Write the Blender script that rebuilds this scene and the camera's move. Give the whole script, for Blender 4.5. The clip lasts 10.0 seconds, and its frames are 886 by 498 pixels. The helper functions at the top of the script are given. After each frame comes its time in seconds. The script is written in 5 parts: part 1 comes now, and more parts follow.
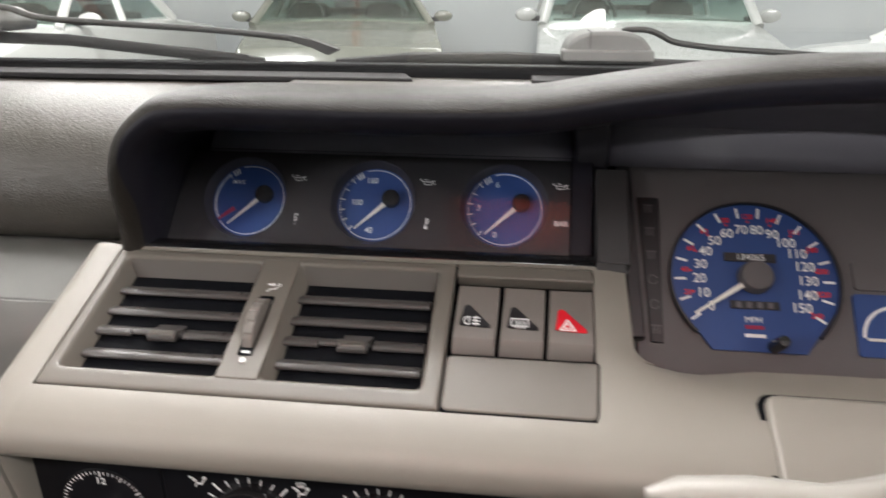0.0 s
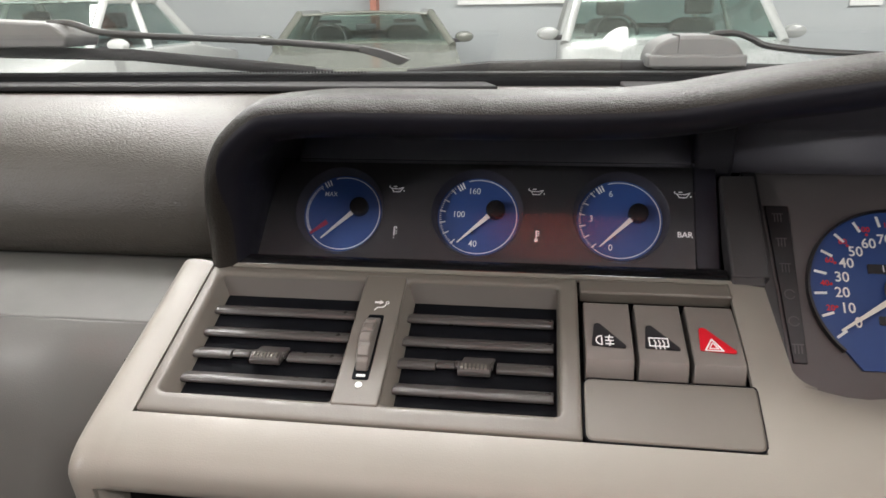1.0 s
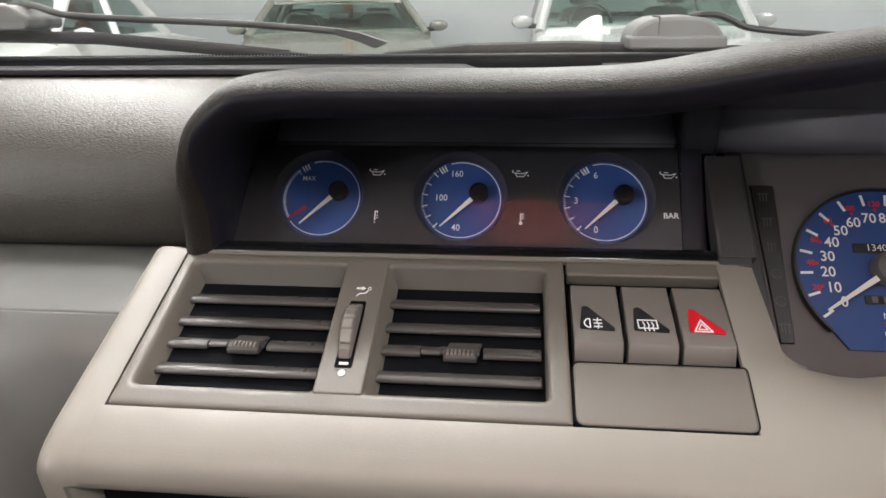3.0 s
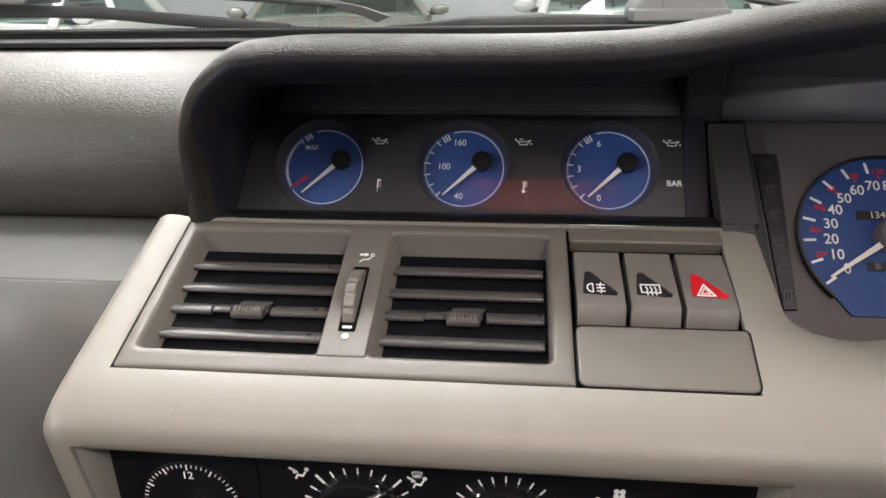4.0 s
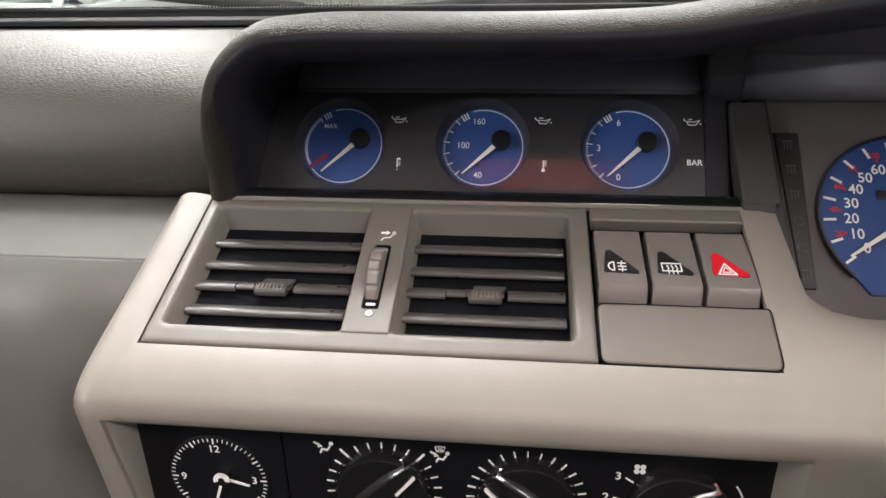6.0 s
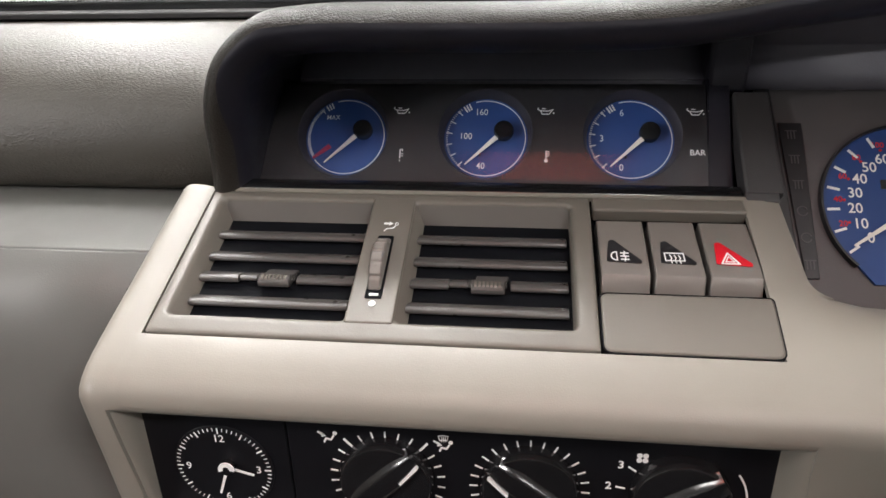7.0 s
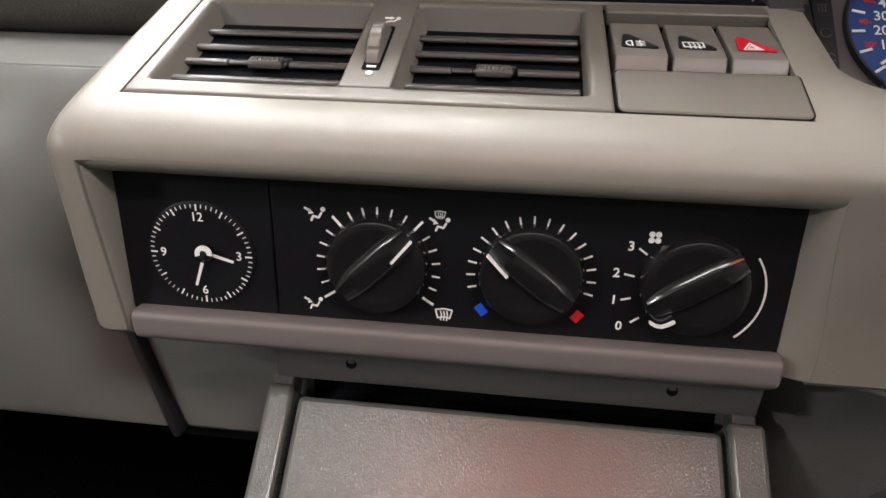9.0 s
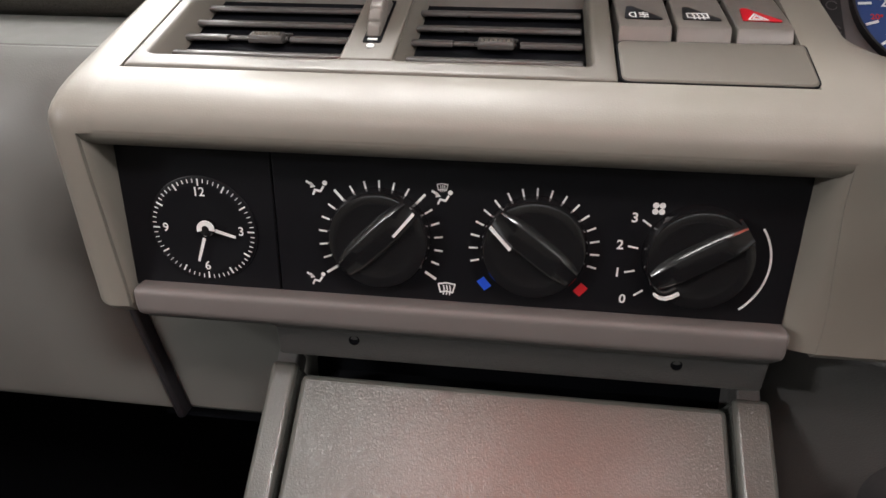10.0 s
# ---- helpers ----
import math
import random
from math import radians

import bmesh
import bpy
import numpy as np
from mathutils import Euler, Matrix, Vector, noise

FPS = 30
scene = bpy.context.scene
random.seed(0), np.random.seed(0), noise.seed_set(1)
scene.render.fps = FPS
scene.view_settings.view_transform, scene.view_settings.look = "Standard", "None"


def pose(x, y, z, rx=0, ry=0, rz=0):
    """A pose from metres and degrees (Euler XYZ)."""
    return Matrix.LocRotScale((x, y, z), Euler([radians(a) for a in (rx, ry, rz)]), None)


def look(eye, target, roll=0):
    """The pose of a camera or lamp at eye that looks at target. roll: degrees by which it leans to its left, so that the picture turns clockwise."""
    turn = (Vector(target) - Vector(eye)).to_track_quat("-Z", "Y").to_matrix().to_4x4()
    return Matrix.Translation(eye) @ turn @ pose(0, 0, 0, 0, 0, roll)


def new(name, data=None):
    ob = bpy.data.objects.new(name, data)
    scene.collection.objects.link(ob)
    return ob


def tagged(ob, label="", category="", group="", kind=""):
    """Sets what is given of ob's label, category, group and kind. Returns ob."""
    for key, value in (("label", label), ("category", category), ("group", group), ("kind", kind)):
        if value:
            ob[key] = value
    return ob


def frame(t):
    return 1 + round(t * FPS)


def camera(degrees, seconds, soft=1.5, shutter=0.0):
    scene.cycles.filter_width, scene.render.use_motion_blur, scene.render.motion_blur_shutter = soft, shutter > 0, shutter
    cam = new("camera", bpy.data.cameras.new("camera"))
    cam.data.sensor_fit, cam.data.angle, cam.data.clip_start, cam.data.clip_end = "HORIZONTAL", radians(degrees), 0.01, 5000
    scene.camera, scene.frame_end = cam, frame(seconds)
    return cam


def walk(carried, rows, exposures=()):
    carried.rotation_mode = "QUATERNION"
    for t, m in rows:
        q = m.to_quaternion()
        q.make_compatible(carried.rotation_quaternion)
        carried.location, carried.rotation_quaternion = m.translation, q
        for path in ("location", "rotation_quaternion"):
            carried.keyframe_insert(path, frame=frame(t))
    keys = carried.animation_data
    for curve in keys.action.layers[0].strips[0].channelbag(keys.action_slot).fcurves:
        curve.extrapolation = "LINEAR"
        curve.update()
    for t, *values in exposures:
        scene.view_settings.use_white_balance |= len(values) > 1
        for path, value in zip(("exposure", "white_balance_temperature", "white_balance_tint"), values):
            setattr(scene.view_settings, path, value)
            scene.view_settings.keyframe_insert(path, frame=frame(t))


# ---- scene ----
cam = camera(67.2, 10.0, shutter=0.5)
PATH = [
    (0, (0.075, 0.029, 1.177), (-0.138, 1.877, 0.445), 0.1),
    (0.5, (0.036, 0.04, 1.174), (-0.221, 1.902, 0.492), -0.3),
    (1, (0.022, 0.046, 1.165), (-0.245, 1.909, 0.489), -0.9),
    (1.5, (0.017, 0.058, 1.156), (-0.213, 1.918, 0.456), -1.0),
    (2, (0.02, 0.054, 1.16), (-0.182, 1.928, 0.49), -0.6),
    (2.5, (0.017, 0.052, 1.157), (-0.18, 1.928, 0.493), -0.7),
    (2.7, (0.018, 0.053, 1.159), (-0.180, 1.924, 0.480), -0.8),
    (3.8, (0.016, 0.050, 1.154), (-0.176, 1.901, 0.419), -0.9),
    (4, (0.017, 0.049, 1.15), (-0.182, 1.896, 0.408), -0.9),
    (4.5, (0.015, 0.048, 1.152), (-0.183, 1.882, 0.379), -1.0),
    (5, (0.011, 0.046, 1.153), (-0.193, 1.878, 0.377), -0.9),
    (5.5, (0.01, 0.045, 1.152), (-0.203, 1.873, 0.368), -0.9),
    (5.7, (0.010, 0.046, 1.151), (-0.203, 1.871, 0.362), -0.9),
    (6.8, (0.008, 0.046, 1.147), (-0.205, 1.867, 0.348), -1.2),
    (7, (0.01, 0.045, 1.148), (-0.212, 1.861, 0.339), -1.2),
    (7.2, (0.010, 0.044, 1.141), (-0.193, 1.859, 0.325), -1.0),
    (7.5, (0.012, 0.033, 1.114), (-0.192, 1.84, 0.283), -1.0),
    (7.7, (0.008, 0.030, 1.091), (-0.205, 1.838, 0.257), -0.5),
    (8, (0.008, 0.03, 1.071), (-0.201, 1.84, 0.248), -0.4),
    (8.5, (0.009, 0.026, 1.052), (-0.186, 1.862, 0.283), 0.5),
    (9, (0.01, 0.024, 1.047), (-0.197, 1.865, 0.293), 1.3),
    (9.5, (0.01, 0.022, 1.043), (-0.196, 1.856, 0.272), 1.4),
    (10, (0.011, 0.022, 1.039), (-0.207, 1.855, 0.268), 0.9),
]
walk(cam, [(t, look(eye, target, roll)) for t, eye, target, roll in PATH],
     [(0.0, 0.15), (2.7, 0.14), (4.0, 0.21), (5.7, 0.27), (6.8, 0.28), (7.7, 0.25), (8.5, 0.20), (10.0, 0.13)])
# ---- world and lights ----
world = bpy.data.worlds.new("world")
scene.world = world
world.use_nodes = True
world.node_tree.nodes["Background"].inputs[0].default_value = (0.80, 0.85, 0.92, 1)
world.node_tree.nodes["Background"].inputs[1].default_value = 0.05

CEILING = 3.5
GROUND = -0.15
# place and power of each long ceiling light
LAMP_ROWS = [(-6.0, -4.2, 420), (-3.4, -2.6, 80), (3.4, -2.6, 45), (6.0, -4.2, 55), (0.0, -5.5, 400), (-1.2, -1.6, 20), (2.0, -2.0, 105),
             (-2.5, 3.6, 150), (0.4, 3.6, 65), (3.1, 3.4, 65), (-0.7, 1.4, 58), (-4.6, 6.2, 60), (0.3, 6.4, 75), (4.6, 6.2, 130)]
for lx, ly, power in LAMP_ROWS:
    lamp = bpy.data.lights.new("ceiling_lamp", "AREA")
    lamp.shape, lamp.size, lamp.size_y = "RECTANGLE", 1.5, 0.5
    lamp.energy, lamp.color = power, (1.0, 0.972, 0.968)
    ob = new("ceiling_lamp", lamp)
    ob.matrix_basis = pose(lx, ly, CEILING - 0.075)


# ---- materials ----
def material(name, color, rough=0.5, metal=0.0, spec=0.5, vary=0.12, scale=30.0, grain=0.0, grain_scale=900.0, coat=0.0, rough_vary=0.08):
    """A painted or moulded surface: tone that varies in large soft patches, gloss that varies, and a fine grain."""
    m = bpy.data.materials.new(name)
    m.use_nodes = True
    nt = m.node_tree
    b = nt.nodes["Principled BSDF"]
    b.inputs["Metallic"].default_value = metal
    b.inputs["Specular IOR Level"].default_value = spec
    b.inputs["Coat Weight"].default_value = coat
    b.inputs["Coat Roughness"].default_value = 0.08
    tc = nt.nodes.new("ShaderNodeTexCoord")
    n1 = nt.nodes.new("ShaderNodeTexNoise")
    n1.inputs["Scale"].default_value, n1.inputs["Detail"].default_value = scale, 5
    nt.links.new(tc.outputs["Object"], n1.inputs["Vector"])
    ramp = nt.nodes.new("ShaderNodeMix")
    ramp.data_type = "RGBA"
    ramp.inputs["A"].default_value = (*[c * (1 - vary) for c in color], 1)
    ramp.inputs["B"].default_value = (*[min(1, c * (1 + vary)) for c in color], 1)
    nt.links.new(n1.outputs["Fac"], ramp.inputs["Factor"])
    nt.links.new(ramp.outputs["Result"], b.inputs["Base Color"])
    mr = nt.nodes.new("ShaderNodeMapRange")
    mr.inputs["To Min"].default_value, mr.inputs["To Max"].default_value = max(0.02, rough - rough_vary), min(1, rough + rough_vary)
    n2 = nt.nodes.new("ShaderNodeTexNoise")
    n2.inputs["Scale"].default_value, n2.inputs["Detail"].default_value = scale * 3.7, 4
    nt.links.new(tc.outputs["Object"], n2.inputs["Vector"])
    nt.links.new(n2.outputs["Fac"], mr.inputs["Value"])
    nt.links.new(mr.outputs["Result"], b.inputs["Roughness"])
    if grain:
        n3 = nt.nodes.new("ShaderNodeTexNoise")
        n3.inputs["Scale"].default_value, n3.inputs["Detail"].default_value = grain_scale, 3
        nt.links.new(tc.outputs["Object"], n3.inputs["Vector"])
        bump = nt.nodes.new("ShaderNodeBump")
        bump.inputs["Strength"].default_value, bump.inputs["Distance"].default_value = grain, 0.001
        nt.links.new(n3.outputs["Fac"], bump.inputs["Height"])
        nt.links.new(bump.outputs["Normal"], b.inputs["Normal"])
    return m


def leather(name, color, rough, cell=420.0, depth=0.6, stretch=(0.75, 1.25, 1.0), spec=0.5, warp_size=0.0022):
    """Grained vinyl: pebbled cells with creases between, broken up by a larger unevenness."""
    m = material(name, color, rough, vary=0.12, scale=14, spec=spec, rough_vary=0.03)
    nt = m.node_tree
    b = nt.nodes["Principled BSDF"]
    tc = nt.nodes.new("ShaderNodeTexCoord")
    mp = nt.nodes.new("ShaderNodeMapping")
    mp.inputs["Scale"].default_value = stretch
    nt.links.new(tc.outputs["Object"], mp.inputs["Vector"])
    warp = nt.nodes.new("ShaderNodeTexNoise")
    warp.inputs["Scale"].default_value, warp.inputs["Detail"].default_value = cell * 0.35, 3
    nt.links.new(mp.outputs["Vector"], warp.inputs["Vector"])
    mix = nt.nodes.new("ShaderNodeVectorMath")
    mix.operation = "MULTIPLY_ADD"
    mix.inputs[1].default_value = (warp_size, warp_size, warp_size)
    nt.links.new(warp.outputs["Color"], mix.inputs[0])
    nt.links.new(mp.outputs["Vector"], mix.inputs[2])
    v = nt.nodes.new("ShaderNodeTexVoronoi")
    v.feature = "DISTANCE_TO_EDGE"
    v.inputs["Scale"].default_value = cell
    nt.links.new(mix.outputs["Vector"], v.inputs["Vector"])
    mr = nt.nodes.new("ShaderNodeMapRange")
    mr.inputs["From Max"].default_value = 0.28
    nt.links.new(v.outputs["Distance"], mr.inputs["Value"])
    bump = nt.nodes.new("ShaderNodeBump")
    bump.inputs["Strength"].default_value, bump.inputs["Distance"].default_value = depth, 0.0006
    nt.links.new(mr.outputs["Result"], bump.inputs["Height"])
    nt.links.new(bump.outputs["Normal"], b.inputs["Normal"])
    return m


def glass(name, tint=(1, 1, 1), rough=0.0, ior=1.45):
    m = bpy.data.materials.new(name)
    m.use_nodes = True
    b = m.node_tree.nodes["Principled BSDF"]
    b.inputs["Base Color"].default_value = (*tint, 1)
    b.inputs["Transmission Weight"].default_value = 1
    b.inputs["Roughness"].default_value = rough
    b.inputs["IOR"].default_value = ior
    return m


def glow(name, color, strength, hot=None):
    """A surface that gives off light; with hot, brightest in the middle and spent at those distances along x and y."""
    m = bpy.data.materials.new(name)
    m.use_nodes = True
    b = m.node_tree.nodes["Principled BSDF"]
    b.inputs["Base Color"].default_value = (*color, 1)
    b.inputs["Emission Color"].default_value = (*color, 1)
    b.inputs["Emission Strength"].default_value = strength
    if hot:
        nt = m.node_tree
        tc, sc = nt.nodes.new("ShaderNodeTexCoord"), nt.nodes.new("ShaderNodeVectorMath")
        ln, mr = nt.nodes.new("ShaderNodeVectorMath"), nt.nodes.new("ShaderNodeMapRange")
        sc.operation, ln.operation = "MULTIPLY", "LENGTH"
        sc.inputs[1].default_value = (1 / hot[0], 1 / hot[1], 0)
        mr.interpolation_type = "SMOOTHSTEP"
        mr.inputs["From Min"].default_value, mr.inputs["From Max"].default_value = 0.5, 1.0
        mr.inputs["To Min"].default_value, mr.inputs["To Max"].default_value = strength, 0.0
        nt.links.new(tc.outputs["Object"], sc.inputs[0])
        nt.links.new(sc.outputs["Vector"], ln.inputs[0])
        nt.links.new(ln.outputs["Value"], mr.inputs["Value"])
        nt.links.new(mr.outputs["Result"], b.inputs["Emission Strength"])
    return m


TAUPE = material("taupe_plastic", (0.230, 0.213, 0.184), 0.43, vary=0.06, scale=18, grain=0.05, grain_scale=1500)
VENT = material("vent_plastic", (0.134, 0.122, 0.103), 0.40, vary=0.07, scale=25, grain=0.06, grain_scale=1500)
# vent plastic again, darker for the shade inside the outlets
DUCT = material("shaded_vent_plastic", (0.105, 0.096, 0.086), 0.42, vary=0.08, scale=30)
SLAT = material("slat_plastic", (0.064, 0.059, 0.056), 0.30, vary=0.08, scale=40)
SWITCH = material("switch_plastic", (0.168, 0.152, 0.137), 0.34, vary=0.06, scale=40, grain=0.05)
PAD = leather("pad_vinyl", (0.064, 0.058, 0.049), 0.38, cell=520, depth=0.27, stretch=(0.55, 1.25, 1.25), warp_size=0.004, spec=0.36)
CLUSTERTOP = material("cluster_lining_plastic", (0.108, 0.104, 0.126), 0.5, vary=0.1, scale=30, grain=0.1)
# taupe of the console, darkened for the shade under its nose
RAIL = material("shaded_taupe_plastic", (0.165, 0.148, 0.142), 0.40, vary=0.06, scale=18, grain=0.05, grain_scale=1500)
GRILLE = material("grille_plastic", (0.022, 0.021, 0.021), 0.8, vary=0.15, scale=40, spec=0.12)
SHELF = leather("shelf_plastic", (0.078, 0.077, 0.075), 0.45, cell=700, depth=0.18, stretch=(0.62, 1.2, 1.2), warp_size=0.003)
DOOR = material("glovebox_plastic", (0.114, 0.114, 0.105), 0.45, vary=0.06, scale=20, grain=0.10, grain_scale=1200)
HOOD = leather("hood_vinyl", (0.024, 0.0208, 0.0176), 0.38, cell=800, depth=0.34, stretch=(0.7, 1.1, 1.0), spec=0.24)
FLAP = leather("flap_vinyl", (0.106, 0.109, 0.099), 0.22, cell=740, depth=0.105, stretch=(1.1, 0.8, 0.8), spec=0.85)
BLACK = material("black_plastic", (0.0180, 0.0172, 0.0195), 0.40, rough_vary=0.03, vary=0.2, scale=60)
PANEL = material("heater_panel_black", (0.0066, 0.0067, 0.0084), 0.42, rough_vary=0.03, vary=0.2, scale=60, spec=0.22)
LINER = material("hood_lining_plastic", (0.014, 0.0135, 0.020), 0.45, vary=0.2, scale=50, grain=0.05, spec=0.25)
POD = material("pod_plastic", (0.034, 0.033, 0.046), 0.42, vary=0.2, scale=50, grain=0.05)
DARKGREY = material("dark_grey_plastic", (0.042, 0.040, 0.041), 0.5, vary=0.1, scale=40, grain=0.1)
CLUSTER = material("cluster_plastic", (0.105, 0.096, 0.098), 0.48, vary=0.1, scale=40, grain=0.1)
KNOB = material("knob_plastic", (0.011, 0.011, 0.012), 0.18, vary=0.1, scale=60, rough_vary=0.02, spec=0.8, coat=0.4)
# near-black for recesses and gaps, where it stands in for shade
VOID = material("recess_shade_black", (0.0025, 0.003, 0.0045), 0.7, spec=0.1)
BLUE = material("dial_blue", (0.016, 0.056, 0.210), 0.5, vary=0.06, scale=60)
WHITE = material("white_print", (0.85, 0.85, 0.84), 0.6, vary=0.03)
NEEDLE = material("needle_white", (0.80, 0.78, 0.72), 0.5, vary=0.04)
RED = material("red_print", (0.62, 0.02, 0.03), 0.5, vary=0.05)
REDDIM = material("dim_red_print", (0.32, 0.02, 0.065), 0.6, vary=0.05)
HAZARD = material("hazard_red", (0.62, 0.012, 0.025), 0.35, vary=0.04)
BLUEPRINT = material("blue_print", (0.02, 0.10, 0.75), 0.5, vary=0.05)
DIM = material("unlit_icon", (0.11, 0.10, 0.105), 0.5)
# black carpet, deepened far enough to paint the footwell's shade as well
CARPET = material("shaded_black_carpet", (0.0022, 0.0022, 0.003), 0.95, spec=0.05, vary=0.3, scale=200, grain=0.5)
LINING = material("roof_lining", (0.50, 0.49, 0.475), 0.9, vary=0.06, scale=60, grain=0.3)
CHROME = material("bright_metal", (0.7, 0.7, 0.7), 0.2, metal=1.0)
RUBBER = material("black_rubber", (0.012, 0.012, 0.012), 0.6, vary=0.2, scale=40)
WIPER = material("wiper_grey_black", (0.030, 0.030, 0.029), 0.45, vary=0.15, scale=40)
CAPGREY = material("weathered_grey_plastic", (0.165, 0.165, 0.158), 0.55, vary=0.12, scale=30)
CREAM = material("cream_plastic", (0.29, 0.278, 0.25), 0.4, vary=0.06, scale=30)
PANE = glass("clear_pane")
SMOKED = glass("faintly_smoked_pane", (0.90, 0.90, 0.92), ior=1.14)
SCREEN = glass("windscreen_glass", (0.97, 1.0, 0.985))
WALLPAINT = material("blue_grey_wall_paint", (0.44, 0.465, 0.47), 0.8, vary=0.05, scale=1.2, grain=0.1, grain_scale=60)
CONCRETE = material("sealed_concrete", (0.33, 0.32, 0.31), 0.35, vary=0.15, scale=1.5, grain=0.1, grain_scale=80)
CEILPAINT = material("ceiling_paint", (0.72, 0.72, 0.70), 0.85, vary=0.04, scale=2)
WHITEPAINT = material("white_car_paint", (0.60, 0.61, 0.59), 0.25, vary=0.02, coat=0.6)
SILVERPAINT = material("silver_car_paint", (0.31, 0.32, 0.31), 0.28, vary=0.02, coat=0.6)
GREENPAINT = material("dark_olive_car_paint", (0.15, 0.155, 0.132), 0.25, vary=0.05, coat=0.6)
BODYBLUE = material("dark_blue_car_paint", (0.012, 0.02, 0.07), 0.25, vary=0.05, coat=0.6)
CARGLASS = glass("tinted_car_glass", (0.66, 0.80, 0.74))
FRIT = material("black_glass_border", (0.0035, 0.0035, 0.004), 0.6, spec=0.15, vary=0.1)
CARDARK = glass("tinted_side_glass", (0.52, 0.62, 0.60))
SEATCLOTH = material("dark_seat_cloth", (0.055, 0.055, 0.052), 0.9, vary=0.15, scale=20)
DIFFUSER = glow("lamp_diffuser", (1.0, 0.97, 0.92), 6.0)
# red glow of the added strip above the car
REDLENS = glow("red_lamp_lens", (1.0, 0.20, 0.13), 4.4, hot=(0.55, 0.92))
ORANGE = material("orange_red_paint", (0.50, 0.20, 0.14), 0.5, vary=0.06, scale=6)
SIGNWHITE = material("white_sign", (0.8, 0.8, 0.78), 0.5, vary=0.03)


# ---- mesh helpers ----
def part(name, bm, mat, parent=None, label="", smooth=False, bevel=0.0, seg=2, solid=0.0):
    """Links a bmesh as one mesh object, under parent where one is given."""
    bmesh.ops.recalc_face_normals(bm, faces=bm.faces[:])
    me = bpy.data.meshes.new(name)
    bm.to_mesh(me)
    bm.free()
    me.materials.append(mat)
    if smooth:
        me.polygons.foreach_set("use_smooth", [True] * len(me.polygons))
        me.set_sharp_from_angle(angle=radians(38))
    ob = new(name, me)
    if parent is not None:
        ob.parent = parent
    if label:
        ob["label"] = label
    if solid:
        md = ob.modifiers.new("solid", "SOLIDIFY")
        md.thickness, md.offset = solid, -1
    if bevel:
        md = ob.modifiers.new("bevel", "BEVEL")
        md.width, md.segments, md.limit_method, md.angle_limit = bevel, seg, "ANGLE", radians(40)
        md.harden_normals = False
        me.polygons.foreach_set("use_smooth", [True] * len(me.polygons))
        me.set_sharp_from_angle(angle=radians(38))
    return ob


def thing(name, m, label, category, group="", kind=""):
    ob = new(name)
    ob.matrix_basis = m
    ob.empty_display_size = 0.01
    return tagged(ob, label, category, group, kind)


def box(bm, x0, x1, y0, y1, z0, z1):
    v = [bm.verts.new((x, y, z)) for z in (z0, z1) for y in (y0, y1) for x in (x0, x1)]
    for f in ((0, 2, 3, 1), (4, 5, 7, 6), (0, 1, 5, 4), (2, 6, 7, 3), (0, 4, 6, 2), (1, 3, 7, 5)):
        bm.faces.new([v[i] for i in f])
    return bm


def boxed(*a):
    return box(bmesh.new(), *a)


def prism(bm, pts, z0, z1):
    """A flat outline (x, y) between two heights."""
    lo = [bm.verts.new((x, y, z0)) for x, y in pts]
    hi = [bm.verts.new((x, y, z1)) for x, y in pts]
    n = len(pts)
    for i in range(n):
        bm.faces.new((lo[i], lo[(i + 1) % n], hi[(i + 1) % n], hi[i]))
    bm.faces.new(hi)
    bm.faces.new(lo[::-1])
    return bm


def rounded(x0, x1, y0, y1, r, n=5):
    pts = []
    for cx, cy, a in ((x1 - r, y1 - r, 0), (x0 + r, y1 - r, 90), (x0 + r, y0 + r, 180), (x1 - r, y0 + r, 270)):
        for k in range(n + 1):
            t = radians(a + 90 * k / n)
            pts.append((cx + r * math.cos(t), cy + r * math.sin(t)))
    return pts


def soft_poly(pts, r, n=4):
    """The outline with its corners rounded."""
    out = []
    k = len(pts)
    for i in range(k):
        p, a, b = Vector(pts[i]), Vector(pts[i - 1]), Vector(pts[(i + 1) % k])
        da, db = (a - p).normalized(), (b - p).normalized()
        d = min(r, (a - p).length * 0.45, (b - p).length * 0.45)
        for j in range(n + 1):
            t = j / n
            q = (p + da * d) * (1 - t) ** 2 + p * 2 * t * (1 - t) + (p + db * d) * t ** 2
            out.append((q.x, q.y))
    return out


def disc(bm, cx, cy, r, z0, z1, n=48, r1=None):
    r1 = r if r1 is None else r1
    lo = [bm.verts.new((cx + r * math.cos(2 * math.pi * i / n), cy + r * math.sin(2 * math.pi * i / n), z0)) for i in range(n)]
    hi = [bm.verts.new((cx + r1 * math.cos(2 * math.pi * i / n), cy + r1 * math.sin(2 * math.pi * i / n), z1)) for i in range(n)]
    for i in range(n):
        bm.faces.new((lo[i], lo[(i + 1) % n], hi[(i + 1) % n], hi[i]))
    bm.faces.new(hi)
    bm.faces.new(lo[::-1])
    return bm


def lathe(bm, prof, cx=0.0, cy=0.0, n=48, close=True):
    """Turns (radius, height) pairs round the local z axis."""
    rings = []
    for r, z in prof:
        rings.append([bm.verts.new((cx + r * math.cos(2 * math.pi * i / n), cy + r * math.sin(2 * math.pi * i / n), z)) for i in range(n)])
    for a, b in zip(rings, rings[1:]):
        for i in range(n):
            bm.faces.new((a[i], a[(i + 1) % n], b[(i + 1) % n], b[i]))
    if close:
        bm.faces.new(rings[-1])
        bm.faces.new(rings[0][::-1])
    return bm


